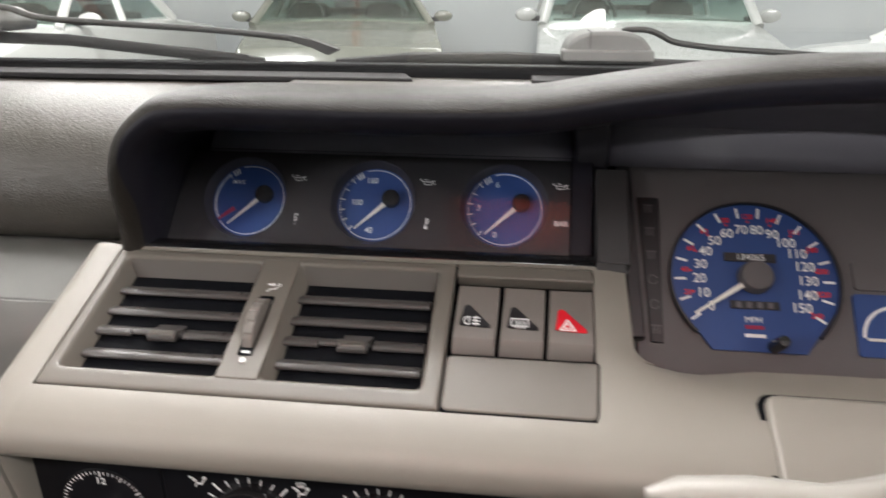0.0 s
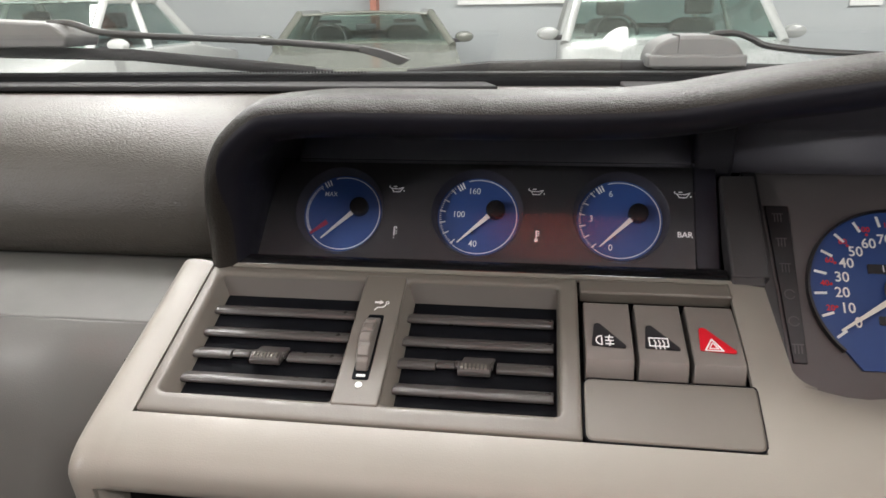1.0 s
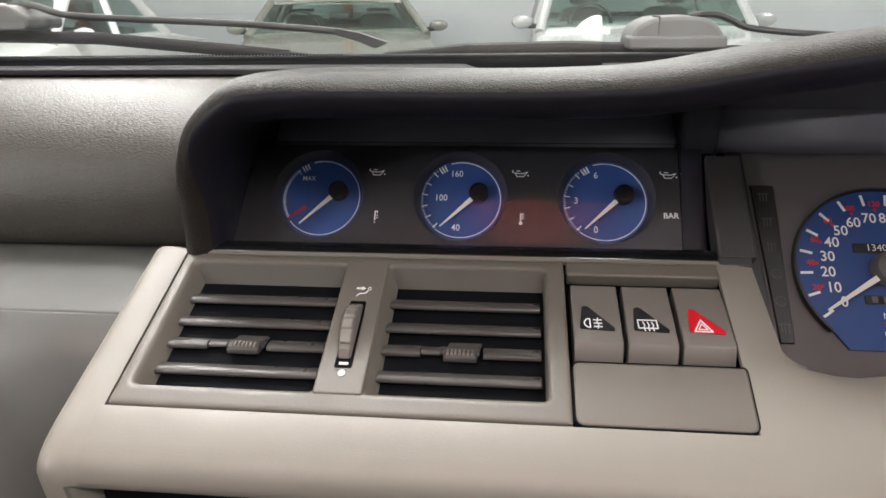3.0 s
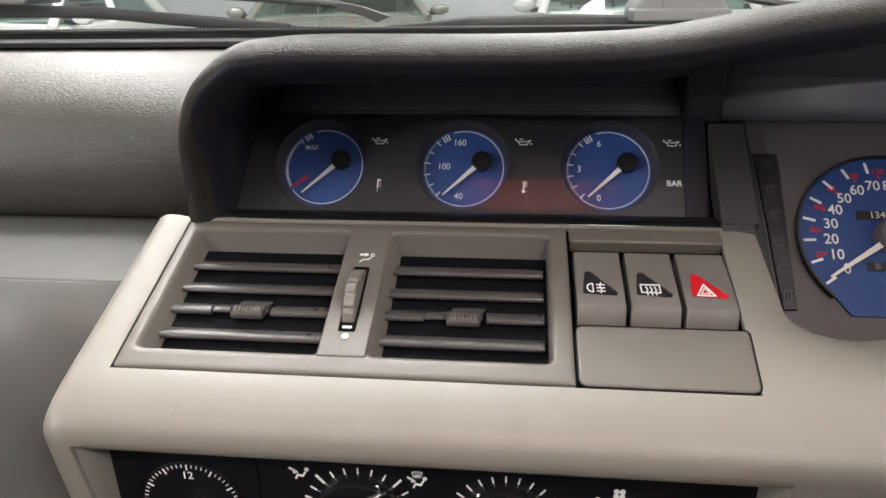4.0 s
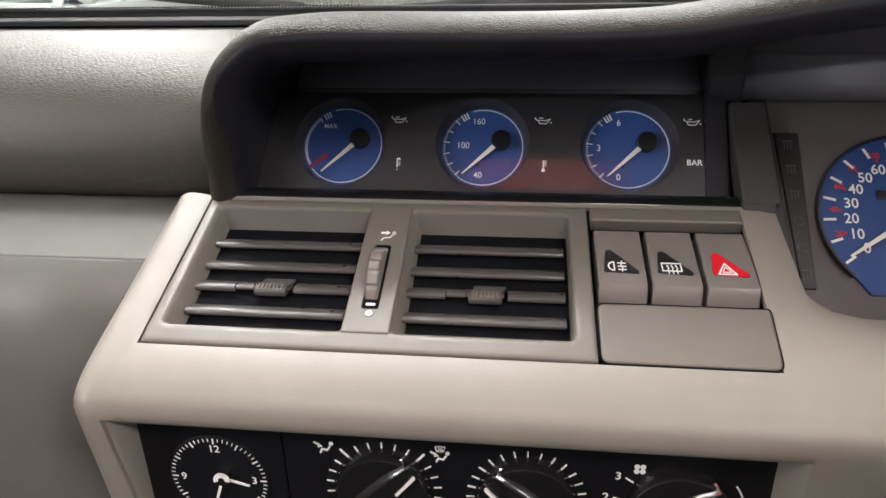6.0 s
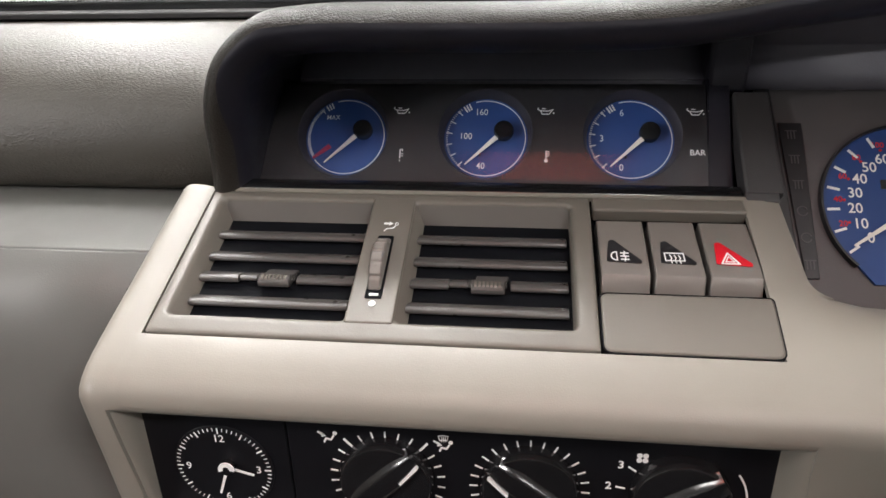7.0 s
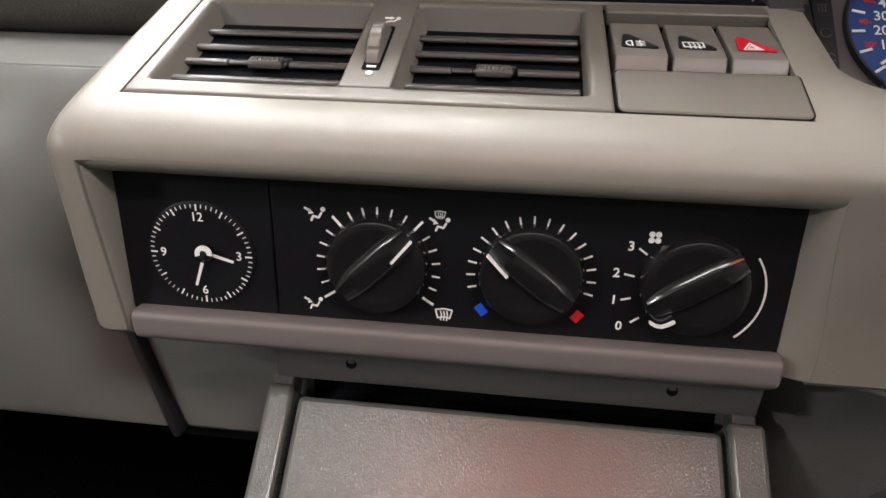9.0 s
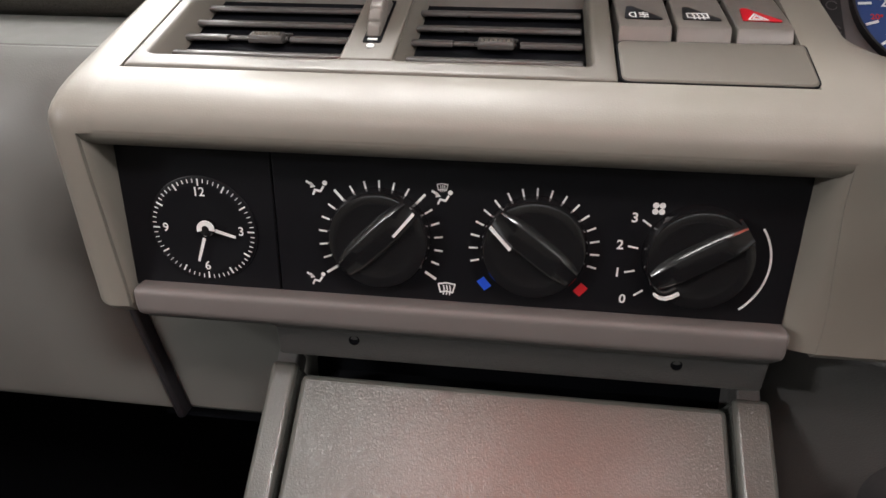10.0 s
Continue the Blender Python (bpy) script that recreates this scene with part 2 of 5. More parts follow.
def arc(bm, cx, cy, r0, r1, a0, a1, z0, z1, n=32):
    """A band of a ring; degrees from the right, counter-clockwise."""
    cols = []
    for i in range(n + 1):
        t = radians(a0 + (a1 - a0) * i / n)
        c, s = math.cos(t), math.sin(t)
        cols.append([bm.verts.new((cx + r * c, cy + r * s, z)) for r, z in ((r0, z0), (r1, z0), (r1, z1), (r0, z1))])
    for a, b in zip(cols, cols[1:]):
        for k in range(4):
            bm.faces.new((a[k], a[(k + 1) % 4], b[(k + 1) % 4], b[k]))
    bm.faces.new(cols[0])
    bm.faces.new(cols[-1][::-1])
    return bm


def stroke(bm, x0, y0, x1, y1, w, z0, z1, w1=None):
    """A straight bar between two points."""
    w1 = w if w1 is None else w1
    d = Vector((x1 - x0, y1 - y0)).normalized()
    nx, ny = -d.y / 2, d.x / 2
    return prism(bm, [(x0 + nx * w, y0 + ny * w), (x0 - nx * w, y0 - ny * w), (x1 - nx * w1, y1 - ny * w1), (x1 + nx * w1, y1 + ny * w1)], z0, z1)


def path(bm, pts, w, z0, z1):
    for (a, b), (c, d) in zip(pts, pts[1:]):
        stroke(bm, a, b, c, d, w, z0, z1)
        disc(bm, c, d, w / 2, z0, z1 + 0.00006, 8)
    disc(bm, pts[0][0], pts[0][1], w / 2, z0, z1 + 0.00006, 8)
    return bm


def ray_bar(bm, cx, cy, deg, r0, r1, w, z0, z1):
    """A tick; degrees clockwise from the top."""
    t = radians(90 - deg)
    c, s = math.cos(t), math.sin(t)
    return stroke(bm, cx + r0 * c, cy + r0 * s, cx + r1 * c, cy + r1 * s, w, z0, z1)


def polar(cx, cy, deg, r):
    t = radians(90 - deg)
    return cx + r * math.cos(t), cy + r * math.sin(t)


def lettering(text, size, x, y, z, mat, parent, name="lettering", turn=0.0, squeeze=1.0, bold=0.0):
    """Characters in the built-in font as a flat mesh, centred on a place of the parent's plane."""
    cu = bpy.data.curves.new(name, "FONT")
    cu.body, cu.size, cu.align_x, cu.align_y = text, size, "CENTER", "CENTER"
    cu.offset, cu.resolution_u = bold, 3
    tmp = new("tmp", cu)
    bpy.context.view_layer.update()
    me = bpy.data.meshes.new_from_object(tmp.evaluated_get(bpy.context.evaluated_depsgraph_get()))
    bpy.data.objects.remove(tmp)
    bpy.data.curves.remove(cu)
    me.transform(Matrix.Translation((x, y, z)) @ pose(0, 0, 0, 0, 0, turn) @ Matrix.Diagonal((squeeze, 1, 1, 1)))
    me.materials.clear()
    me.materials.append(mat)
    me.name = name
    ob = new(name, me)
    ob.parent = parent
    return ob


def tube(bm, pts, radii, n=10):
    """A round bar along 3D points."""
    rings = []
    for i, p in enumerate(pts):
        p = Vector(p)
        d = (Vector(pts[min(i + 1, len(pts) - 1)]) - Vector(pts[max(i - 1, 0)])).normalized()
        u = d.cross(Vector((0, 0, 1)))
        u = u.normalized() if u.length > 1e-4 else Vector((1, 0, 0))
        v = d.cross(u).normalized()
        r = radii[i] if isinstance(radii, (list, tuple)) else radii
        ru, rv = r if isinstance(r, (list, tuple)) else (r, r)
        rings.append([bm.verts.new(p + u * ru * math.cos(2 * math.pi * k / n) + v * rv * math.sin(2 * math.pi * k / n)) for k in range(n)])
    for a, b in zip(rings, rings[1:]):
        for k in range(n):
            bm.faces.new((a[k], a[(k + 1) % n], b[(k + 1) % n], b[k]))
    bm.faces.new(rings[0][::-1])
    bm.faces.new(rings[-1])
    return bm


def smoothstep(a, b, x):
    t = min(1.0, max(0.0, (x - a) / (b - a)))
    return t * t * (3 - 2 * t)


def spline(pts, n):
    """A smooth line through points, n steps to each span."""
    out = []
    P = [Vector(p) for p in pts]
    for i in range(len(P) - 1):
        a, b, c, d = P[max(i - 1, 0)], P[i], P[i + 1], P[min(i + 2, len(P) - 1)]
        for k in range(n):
            t = k / n
            out.append(0.5 * (2 * b + (c - a) * t + (2 * a - 5 * b + 4 * c - d) * t * t + (3 * b - a - 3 * c + d) * t ** 3))
    out.append(P[-1])
    return out


def grid(bm, rows, skip=None):
    """Quads between rows of points; skip(i, j) leaves one out."""
    vs = [[bm.verts.new(p) for p in r] for r in rows]
    for i in range(len(vs) - 1):
        for j in range(len(vs[0]) - 1):
            if skip is None or not skip(i, j):
                bm.faces.new((vs[i][j], vs[i + 1][j], vs[i + 1][j + 1], vs[i][j + 1]))
    loose = [v for v in bm.verts if not v.link_faces]
    for v in loose:
        bm.verts.remove(v)
    return bm


# planes of the dashboard
TILT_V = 21.68
V_PLANE = pose(0, 0.276, 1.003, TILT_V)
G_PLANE = pose(0, 0.399, 1.058, 54)
S_PLANE = pose(0.2055, 0.3775, 1.0305, 48)
H_PLANE = pose(0, 0.268, 0.9375, 90)


# ---- showroom ----
def showroom():
    f = part("floor", boxed(-10, 10, -9, 9, GROUND - 0.2, GROUND), CONCRETE)
    tagged(f, "grey sealed concrete showroom floor", "floor", kind="structure")
    for name, b in (("wall_north", (-10, 10, 9, 9.2, GROUND, CEILING)), ("wall_south", (-10, 10, -9.2, -9, GROUND, CEILING)),
                    ("wall_west", (-10.2, -10, -9.2, 9.2, GROUND, CEILING)), ("wall_east", (10, 10.2, -9.2, 9.2, GROUND, CEILING))):
        w = part(name, boxed(*b), WALLPAINT)
        tagged(w, "plain blue-grey painted showroom wall", "wall", kind="structure")
    c = part("ceiling", boxed(-10.2, 10.2, -9.2, 9.2, CEILING, CEILING + 0.2), CEILPAINT)
    tagged(c, "white painted showroom ceiling", "ceiling", kind="structure")
    for lx, ly, power in LAMP_ROWS:
        t = thing("ceiling_light", pose(lx, ly, CEILING), "long white ceiling light fixed to the showroom ceiling", "ceiling light", "showroom ceiling lights")
        part("frame", boxed(-0.8, 0.8, -0.3, 0.3, -0.05, 0.0), SIGNWHITE, t)
        part("diffuser", boxed(-0.76, 0.76, -0.26, 0.26, -0.062, -0.0505), DIFFUSER, t)
    # unseen lamp, added as the source of the red sheen on flap and lens
    t = thing("added_red_light", pose(0.16, -1.90, CEILING), "added red strip light above the car, out of view", "ceiling light")
    part("frame", boxed(-0.54, 0.54, -0.96, 0.96, -0.05, 0.0), SIGNWHITE, t)
    part("diffuser", boxed(-0.50, 0.50, -0.92, 0.92, -0.062, -0.0505), REDLENS, t, "glowing red diffuser")
    p = part("post", boxed(-2.12, -2.04, 8.82, 8.995, GROUND, CEILING), ORANGE)
    tagged(p, "orange-red painted steel post against the showroom wall", "post")
    b = thing("wall_panel", pose(-0.28, 8.995, 1.28, 90), "pale noticeboard with a white rim on the wall", "board")
    part("board", prism(bmesh.new(), rounded(-0.72, 0.72, -0.05, 0.95, 0.02), 0, 0.03), WALLPAINT, b)
    for y0, y1 in ((-0.06, -0.01), (0.92, 0.97)):
        part("rim", boxed(-0.74, 0.74, y0, y1, 0.005, 0.045), SIGNWHITE, b)
    s = part("wall_sign", prism(bmesh.new(), rounded(3.62, 3.98, 1.14, 1.24, 0.01), 0, 0.02), SIGNWHITE)
    s.matrix_basis = pose(0, 8.99, 0, 90)
    tagged(s, "small white sign on the blue-grey wall", "sign")


def vehicle(name, m, paint, label, length=4.0, width=1.7, height=1.4, bonnet=0.9, scuttle=0.98, glass_mat=None, tall=False, cabin=0.0):
    """A parked car that faces its local -y: body, roof, panes, mirrors, lamps, wheels."""
    t = thing(name, m, label, "car", "parked cars")
    h, w2 = height, width / 2
    front, back = -length / 2, length / 2
    ws0, ws1 = front + length * 0.27, front + length * 0.42
    rear1, rear0 = (back - 0.30, back - 0.10) if not tall else (back - 0.12, back - 0.05)
    if cabin:
        rear0 = ws0 + cabin
        rear1 = rear0 - 0.42
    prof = [(front, 0.30), (front - 0.03, 0.48), (front + 0.02, 0.68), (front + 0.16, bonnet - 0.10), (front + 0.5, bonnet - 0.03), (ws0, scuttle), (0.0, scuttle), (rear0, scuttle),
            (back, scuttle - 0.12), (back + 0.02, 0.55), (back - 0.03, 0.30)]
    bm = bmesh.new()
    rows = []
    for k, (fx, dz) in enumerate(((-1.0, 0.06), (-0.985, 0.015), (-0.93, 0.0), (-0.4, -0.012), (0, -0.016), (0.4, -0.012), (0.93, 0.0), (0.985, 0.015), (1.0, 0.06))):
        rows.append([(fx * w2, y + (0.05 * abs(fx) ** 3 if y < 0 else -0.04 * abs(fx) ** 3), max(0.30, z - (dz if z > 0.5 else 0))) for y, z in prof])
    grid(bm, rows)
    bm.faces.new([v for v in bm.verts[:len(prof)]])
    bm.faces.new([v for v in bm.verts[-len(prof):]])
    part("body", bm, paint, t, smooth=True, bevel=0.012)
    # greenhouse: pillars, roof and what stands inside
    top = w2 * 0.76
    base = w2 * 0.95
    low = [(-base, ws0 - 0.02, scuttle - 0.02), (base, ws0 - 0.02, scuttle - 0.02), (base, rear0, scuttle - 0.02), (-base, rear0, scuttle - 0.02)]
    high = [(-top, ws1, h - 0.03), (top, ws1, h - 0.03), (top, rear1, h - 0.02), (-top, rear1, h - 0.02)]
    for k in range(4):
        part("pillar", tube(bmesh.new(), [low[k], high[k]], 0.038 if k < 2 else 0.060, 10), paint, t, smooth=True)
    for k, m2 in ((1, 2), (0, 3)):
        a, b = Vector(low[k]).lerp(Vector(low[m2]), 0.5), Vector(high[k]).lerp(Vector(high[m2]), 0.5)
        part("pillar", tube(bmesh.new(), [a, b], 0.042, 10), paint, t, smooth=True)
        part("roof_rail", tube(bmesh.new(), [high[k], high[m2]], 0.040, 10), paint, t, smooth=True)
    bm = bmesh.new()
    grid(bm, [[(x * top, y, h - 0.03 + 0.035 * (1 - x * x)) for y in (ws1 - 0.02, ws1 + 0.06, (ws1 + rear1) / 2, rear1 - 0.06, rear1 + 0.02)] for x in (-1.03, -0.8, -0.5, 0, 0.5, 0.8, 1.03)])
    part("roof", bm, paint, t, smooth=True, solid=0.03)
    for sx in (-1, 1):
        seat = part("seat", prism(bmesh.new(), soft_poly([(sx * w2 * 0.46 - 0.24, 0.45), (sx * w2 * 0.46 + 0.24, 0.45), (sx * w2 * 0.46 + 0.20, scuttle + 0.14), (sx * w2 * 0.46 - 0.20, scuttle + 0.14)], 0.10), -0.07, 0.07), SEATCLOTH, t, "dark cloth front seat", bevel=0.03)
        seat.matrix_basis = pose(0, ws1 + 0.55, 0, 82)
        part("headrest", boxed(sx * w2 * 0.46 - 0.12, sx * w2 * 0.46 + 0.12, ws1 + 0.42, ws1 + 0.52, scuttle + 0.16, min(scuttle + 0.30, h - 0.10)), SEATCLOTH, t, bevel=0.03)
    part("rear_bench", boxed(-w2 * 0.8, w2 * 0.8, rear0 - 0.55, rear0 - 0.35, 0.45, scuttle + 0.06), SEATCLOTH, t, bevel=0.04)
    part("dash_top", boxed(-w2 * 0.86, w2 * 0.86, ws0 + 0.05, ws0 + 0.40, scuttle - 0.10, scuttle + 0.012), SEATCLOTH, t, bevel=0.03)
    wheel = part("steering_wheel", tube(bmesh.new(), [(0.17 * math.cos(2 * math.pi * k / 20), 0.17 * math.sin(2 * math.pi * k / 20), 0) for k in range(21)], 0.015, 6), RUBBER, t, smooth=True)
    wheel.matrix_basis = pose(-w2 * 0.44, ws0 + 0.52, scuttle + 0.02, 65)
    part("interior_mirror", boxed(-0.10, 0.10, ws1 - 0.01, ws1 + 0.02, h - 0.19, h - 0.13), BLACK, t, bevel=0.012)

    def pane(name2, quad, mat, inset):
        a, b, c, d = [Vector(p) for p in quad]
        n = (b - a).cross(d - a).normalized()
        ctr = (a + b + c + d) / 4
        pts = []
        for p in (a, b, c, d):
            pts.append(p + (ctr - p).normalized() * inset * 0.4)
        bm2 = bmesh.new()
        o = [bm2.verts.new(p + n * 0.006) for p in pts]
        i2 = [bm2.verts.new(p - n * 0.02) for p in pts]
        for k in range(4):
            bm2.faces.new((o[k], o[(k + 1) % 4], i2[(k + 1) % 4], i2[k]))
        bm2.faces.new(o)
        bm2.faces.new(i2[::-1])
        ob = part(name2, bm2, mat, t, smooth=True)
        ob.visible_shadow = False
        return ob

    g = glass_mat or CARGLASS
    pane("windscreen", (low[0], low[1], high[1], high[0]), g, 0.09)
    pane("rear_window", (low[2], low[3], high[3], high[2]), CARDARK, 0.12)
    for sgn in (0, 1):
        a, b = (low[1], low[2]) if sgn else (low[3], low[0])
        c, d = (high[2], high[1]) if sgn else (high[0], high[3])
        a, b, c, d = Vector(a), Vector(b), Vector(c), Vector(d)
        cuts = (0.0, 0.50, 1.0) if not tall else (0.0, 0.36, 0.68, 1.0)
        for u0, u1 in zip(cuts, cuts[1:]):
            pane("side_window", (a.lerp(b, u0), a.lerp(b, u1), d.lerp(c, u1), d.lerp(c, u0)), CARDARK, 0.085)
        sx = 1 if sgn else -1
        mr = part("mirror", lathe(bmesh.new(), [(0.02, -0.05), (0.075, -0.045), (0.095, 0.0), (0.08, 0.045), (0.03, 0.06)], n=16), paint, t, smooth=True)
        mr.matrix_basis = pose(sx * (w2 + 0.09), ws0 + 0.22, scuttle + 0.05, 90) @ Matrix.Diagonal((0.95, 0.55, 1, 1))
        arm = part("mirror_arm", boxed(-0.07, 0.07, -0.03, 0.03, -0.02, 0.02), BLACK, t, bevel=0.01)
        arm.matrix_basis = pose(sx * (w2 - 0.02), ws0 + 0.22, scuttle + 0.02)
        part("headlight", prism(bmesh.new(), [(sx * (w2 - 0.08), front + 0.12), (sx * (w2 - 0.45), front + 0.0), (sx * (w2 - 0.45), front + 0.10), (sx * (w2 - 0.10), front + 0.22)][::sx], 0.60, 0.74), PANE, t, bevel=0.01)
        for yy in (front + 0.72, back - 0.68):
            wh = part("wheel", lathe(bmesh.new(), [(0.19, -0.09), (0.29, -0.10), (0.31, -0.06), (0.31, 0.06), (0.29, 0.10), (0.19, 0.09)], n=28), RUBBER, t, smooth=True)
            wh.matrix_basis = pose(sx * (w2 - 0.09), yy, 0.31, 0, 90, 0)
            rim = part("rim", lathe(bmesh.new(), [(0.02, -0.07), (0.18, -0.08), (0.19, 0.0), (0.18, 0.08), (0.02, 0.07)], n=20), CHROME, wh, smooth=True)
    part("front_bumper", prism(bmesh.new(), soft_poly([(-w2 + 0.02, front + 0.2), (-w2 + 0.04, front - 0.01), (w2 - 0.04, front - 0.01), (w2 - 0.02, front + 0.2)][::-1], 0.1), 0.32, 0.52), BLACK, t, bevel=0.02)
    return t


showroom()
vehicle("silver_car", pose(1.02, 6.45, GROUND, 0, 0, -1), SILVERPAINT, "silver saloon parked on the showroom floor, bonnet towards the dashboard", 4.3, 1.66, 1.66, 1.01, 1.075)
card = part("paper_sheet", prism(bmesh.new(), soft_poly([(0.455, 0.0), (0.685, 0.0), (0.675, 0.145), (0.60, 0.14), (0.52, 0.09)], 0.03), 0.0, 0.004), SIGNWHITE)
card.matrix_basis = pose(0, 5.425, 0.885, 78)
tagged(card, "white sheet of card propped against the silver saloon's windscreen", "card")
vehicle("green_hatchback", pose(-1.74, 7.1, GROUND, 0, 0, 12), GREENPAINT, "dark olive hatchback parked by the showroom wall", 3.6, 1.70, 1.315, 0.96, 1.02)
vehicle("white_saloon", pose(-4.36, 6.05, GROUND, 0, 0, 1), WHITEPAINT, "white saloon parked beside the olive hatchback, bonnet forward", 3.9, 1.66, 1.47, 0.98, 1.03, cabin=1.85)
vehicle("white_coupe", pose(3.95, 5.6, GROUND, 0, 0, -88), WHITEPAINT, "low white car parked at the end of the row", 3.9, 1.62, 1.25, 0.90, 0.93)


# ---- outside of the windscreen ----
def own_car_shell():
    t = thing("car_body", pose(0, 0, 0), "dark blue hatchback body with an open sunroof and pale roof lining", "car body", kind="structure")
    # bonnet and scuttle
    bm = bmesh.new()
    ys = ((0.78, 1.045), (0.95, 1.035), (1.2, 1.00), (1.45, 0.93), (1.6, 0.83), (1.66, 0.65))
    grid(bm, [[(x, y - 0.05 * abs(x) ** 2, z - 0.05 * abs(x / 0.75) ** 3) for y, z in ys] for x in (-0.9, -0.75, -0.5, -0.2, 0.05, 0.3, 0.6, 0.85, 1.0)])
    part("bonnet", bm, BODYBLUE, t, smooth=True, solid=0.02)
    bm = bmesh.new()
    grid(bm, [[(x, y, z) for y, z in ((0.595, 1.075), (0.62, 1.088), (0.66, 1.085), (0.72, 1.06), (0.80, 1.03))] for x in (-0.9, -0.3, 0.3, 1.0)])
    part("scuttle_panel", bm, RUBBER, t, smooth=True, solid=0.01)
    # roof, pillars, doors, floor and tail
    bm = bmesh.new()
    grid(bm, [[(x, y, 1.385 + 0.02 * (1 - (x / 0.62) ** 2) - 0.03 * max(0, -y - 0.9)) for y in (0.10, 0.028, -0.46, -0.9, -1.7)] for x in (-0.62, -0.30, 0.05, 0.40, 0.72)], lambda i, j: i in (1, 2) and j == 1)
    part("roof_panel", bm, LINING, t, smooth=True, solid=-0.03)
    for sx, x0 in ((-1, -0.70), (1, 0.80)):
        part("door_panel", boxed(min(x0, x0 + sx * 0.06), max(x0, x0 + sx * 0.06), -1.7, 0.62, 0.25, 1.045), TAUPE, t, bevel=0.02)
        part("pillar", tube(bmesh.new(), [(x0 - sx * 0.0, 0.62, 1.0), (x0 - sx * 0.09, 0.10, 1.385)], 0.032), DARKGREY, t, smooth=True)
        part("centre_pillar", tube(bmesh.new(), [(x0, -0.75, 0.95), (x0 - sx * 0.09, -0.70, 1.385)], 0.045), LINING, t, smooth=True)
    part("tail_panel", boxed(-0.72, 0.82, -1.76, -1.7, 0.25, 1.02), TAUPE, t)
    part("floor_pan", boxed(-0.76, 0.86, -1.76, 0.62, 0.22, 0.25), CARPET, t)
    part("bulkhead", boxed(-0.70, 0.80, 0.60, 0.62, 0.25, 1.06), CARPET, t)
    # outer skins, front end and wheels
    swing = Matrix(((0, 0, 1, 0), (1, 0, 0, 0), (0, 1, 0, 0), (0, 0, 0, 1)))
    arch = [(1.12 + 0.33 * math.cos(radians(a)), 0.13 + 0.33 * math.sin(radians(a))) for a in range(0, 181, 15)]
    side = [(0.61, 0.13), (0.61, 1.04), (0.95, 0.965), (1.2, 0.925), (1.45, 0.855), (1.60, 0.75), (1.65, 0.60), (1.64, 0.13)] + arch
    rear_arch = [(-1.25 + 0.33 * math.cos(radians(a)), 0.13 + 0.33 * math.sin(radians(a))) for a in range(180, -1, -15)]
    flank = [(-1.80, 0.13)] + rear_arch + [(0.60, 0.13), (0.60, 1.04), (-1.80, 1.04)]
    for sx, x0 in ((-1, -0.765), (1, 0.865)):
        a, b = sorted((x0, x0 + sx * 0.035))
        part("front_wing", prism(bmesh.new(), side[::-1], a + sx * 0.05, b + sx * 0.05), BODYBLUE, t, bevel=0.008).matrix_basis = swing
        part("flank", prism(bmesh.new(), flank[::-1], a, b), BODYBLUE, t, bevel=0.008).matrix_basis = swing
        for wy in (1.12, -1.25):
            wh = part("wheel", lathe(bmesh.new(), [(0.18, -0.08), (0.27, -0.085), (0.28, -0.05), (0.28, 0.05), (0.27, 0.085), (0.18, 0.08)], n=32), RUBBER, t, smooth=True)
            wh.matrix_basis = pose(x0 - sx * 0.06, wy, 0.13, 0, 90, 0)
            part("rim", lathe(bmesh.new(), [(0.02, -0.06), (0.17, -0.07), (0.18, 0.0), (0.17, 0.07), (0.02, 0.06)], n=24), CHROME, wh, smooth=True)
    part("front_panel", boxed(-0.78, 0.88, 1.58, 1.63, 0.45, 0.70), BODYBLUE, t, bevel=0.01)
    part("front_bumper", prism(bmesh.new(), soft_poly([(-0.84, 1.55), (0.94, 1.55), (0.90, 1.72), (-0.80, 1.72)], 0.05), 0.13, 0.45), BLACK, t, bevel=0.02)
    part("tail_skin", boxed(-0.765, 0.865, -1.815, -1.765, 0.13, 1.02), BODYBLUE, t, bevel=0.01)
    bm = bmesh.new()
    grid(bm, [[(x, y, 1.425 + 0.02 * (1 - (x / 0.62) ** 2) - 0.03 * max(0, -y - 0.9)) for y in (0.12, 0.028, -0.46, -0.9, -1.74)] for x in (-0.66, -0.30, 0.05, 0.40, 0.76)], lambda i, j: i in (1, 2) and j == 1)
    part("roof_skin", bm, BODYBLUE, t, smooth=True, solid=0.006)
    # windscreen with its black border
    w = thing("windscreen", pose(0.05, 0.585, 1.106), "clear windscreen with a black dotted lower border", "windscreen")
    a = Vector((0, -0.485, 0.285))
    n = Vector((0, 0.285, 0.485)).normalized()
    bm = bmesh.new()
    quad = [Vector((-0.74, 0, 0)), Vector((0.74, 0, 0)), Vector((0.65, 0, 0)) + a, Vector((-0.65, 0, 0)) + a]
    lo, hi = [bm.verts.new(p) for p in quad], [bm.verts.new(p + n * 0.004) for p in quad]
    for k in range(4):
        bm.faces.new((lo[k], lo[(k + 1) % 4], hi[(k + 1) % 4], hi[k]))
    bm.faces.new(hi)
    bm.faces.new(lo[::-1])
    sc = part("pane", bm, SCREEN, w)
    sc.visible_shadow = False
    part("black_border", boxed(-0.74, 0.74, -0.012, 0.006, -0.002, 0.0150), FRIT, w, "black lower border", bevel=0.002)
    bm = bmesh.new()
    for i in range(200):
        disc(bm, -0.70 + i * 0.0027, 0.0, 0.0008, 0, 0.0006, 6)
    d = part("dot_row", bm, FRIT, w)
    d.matrix_basis = pose(0, -0.0115, 0.0158, 90)


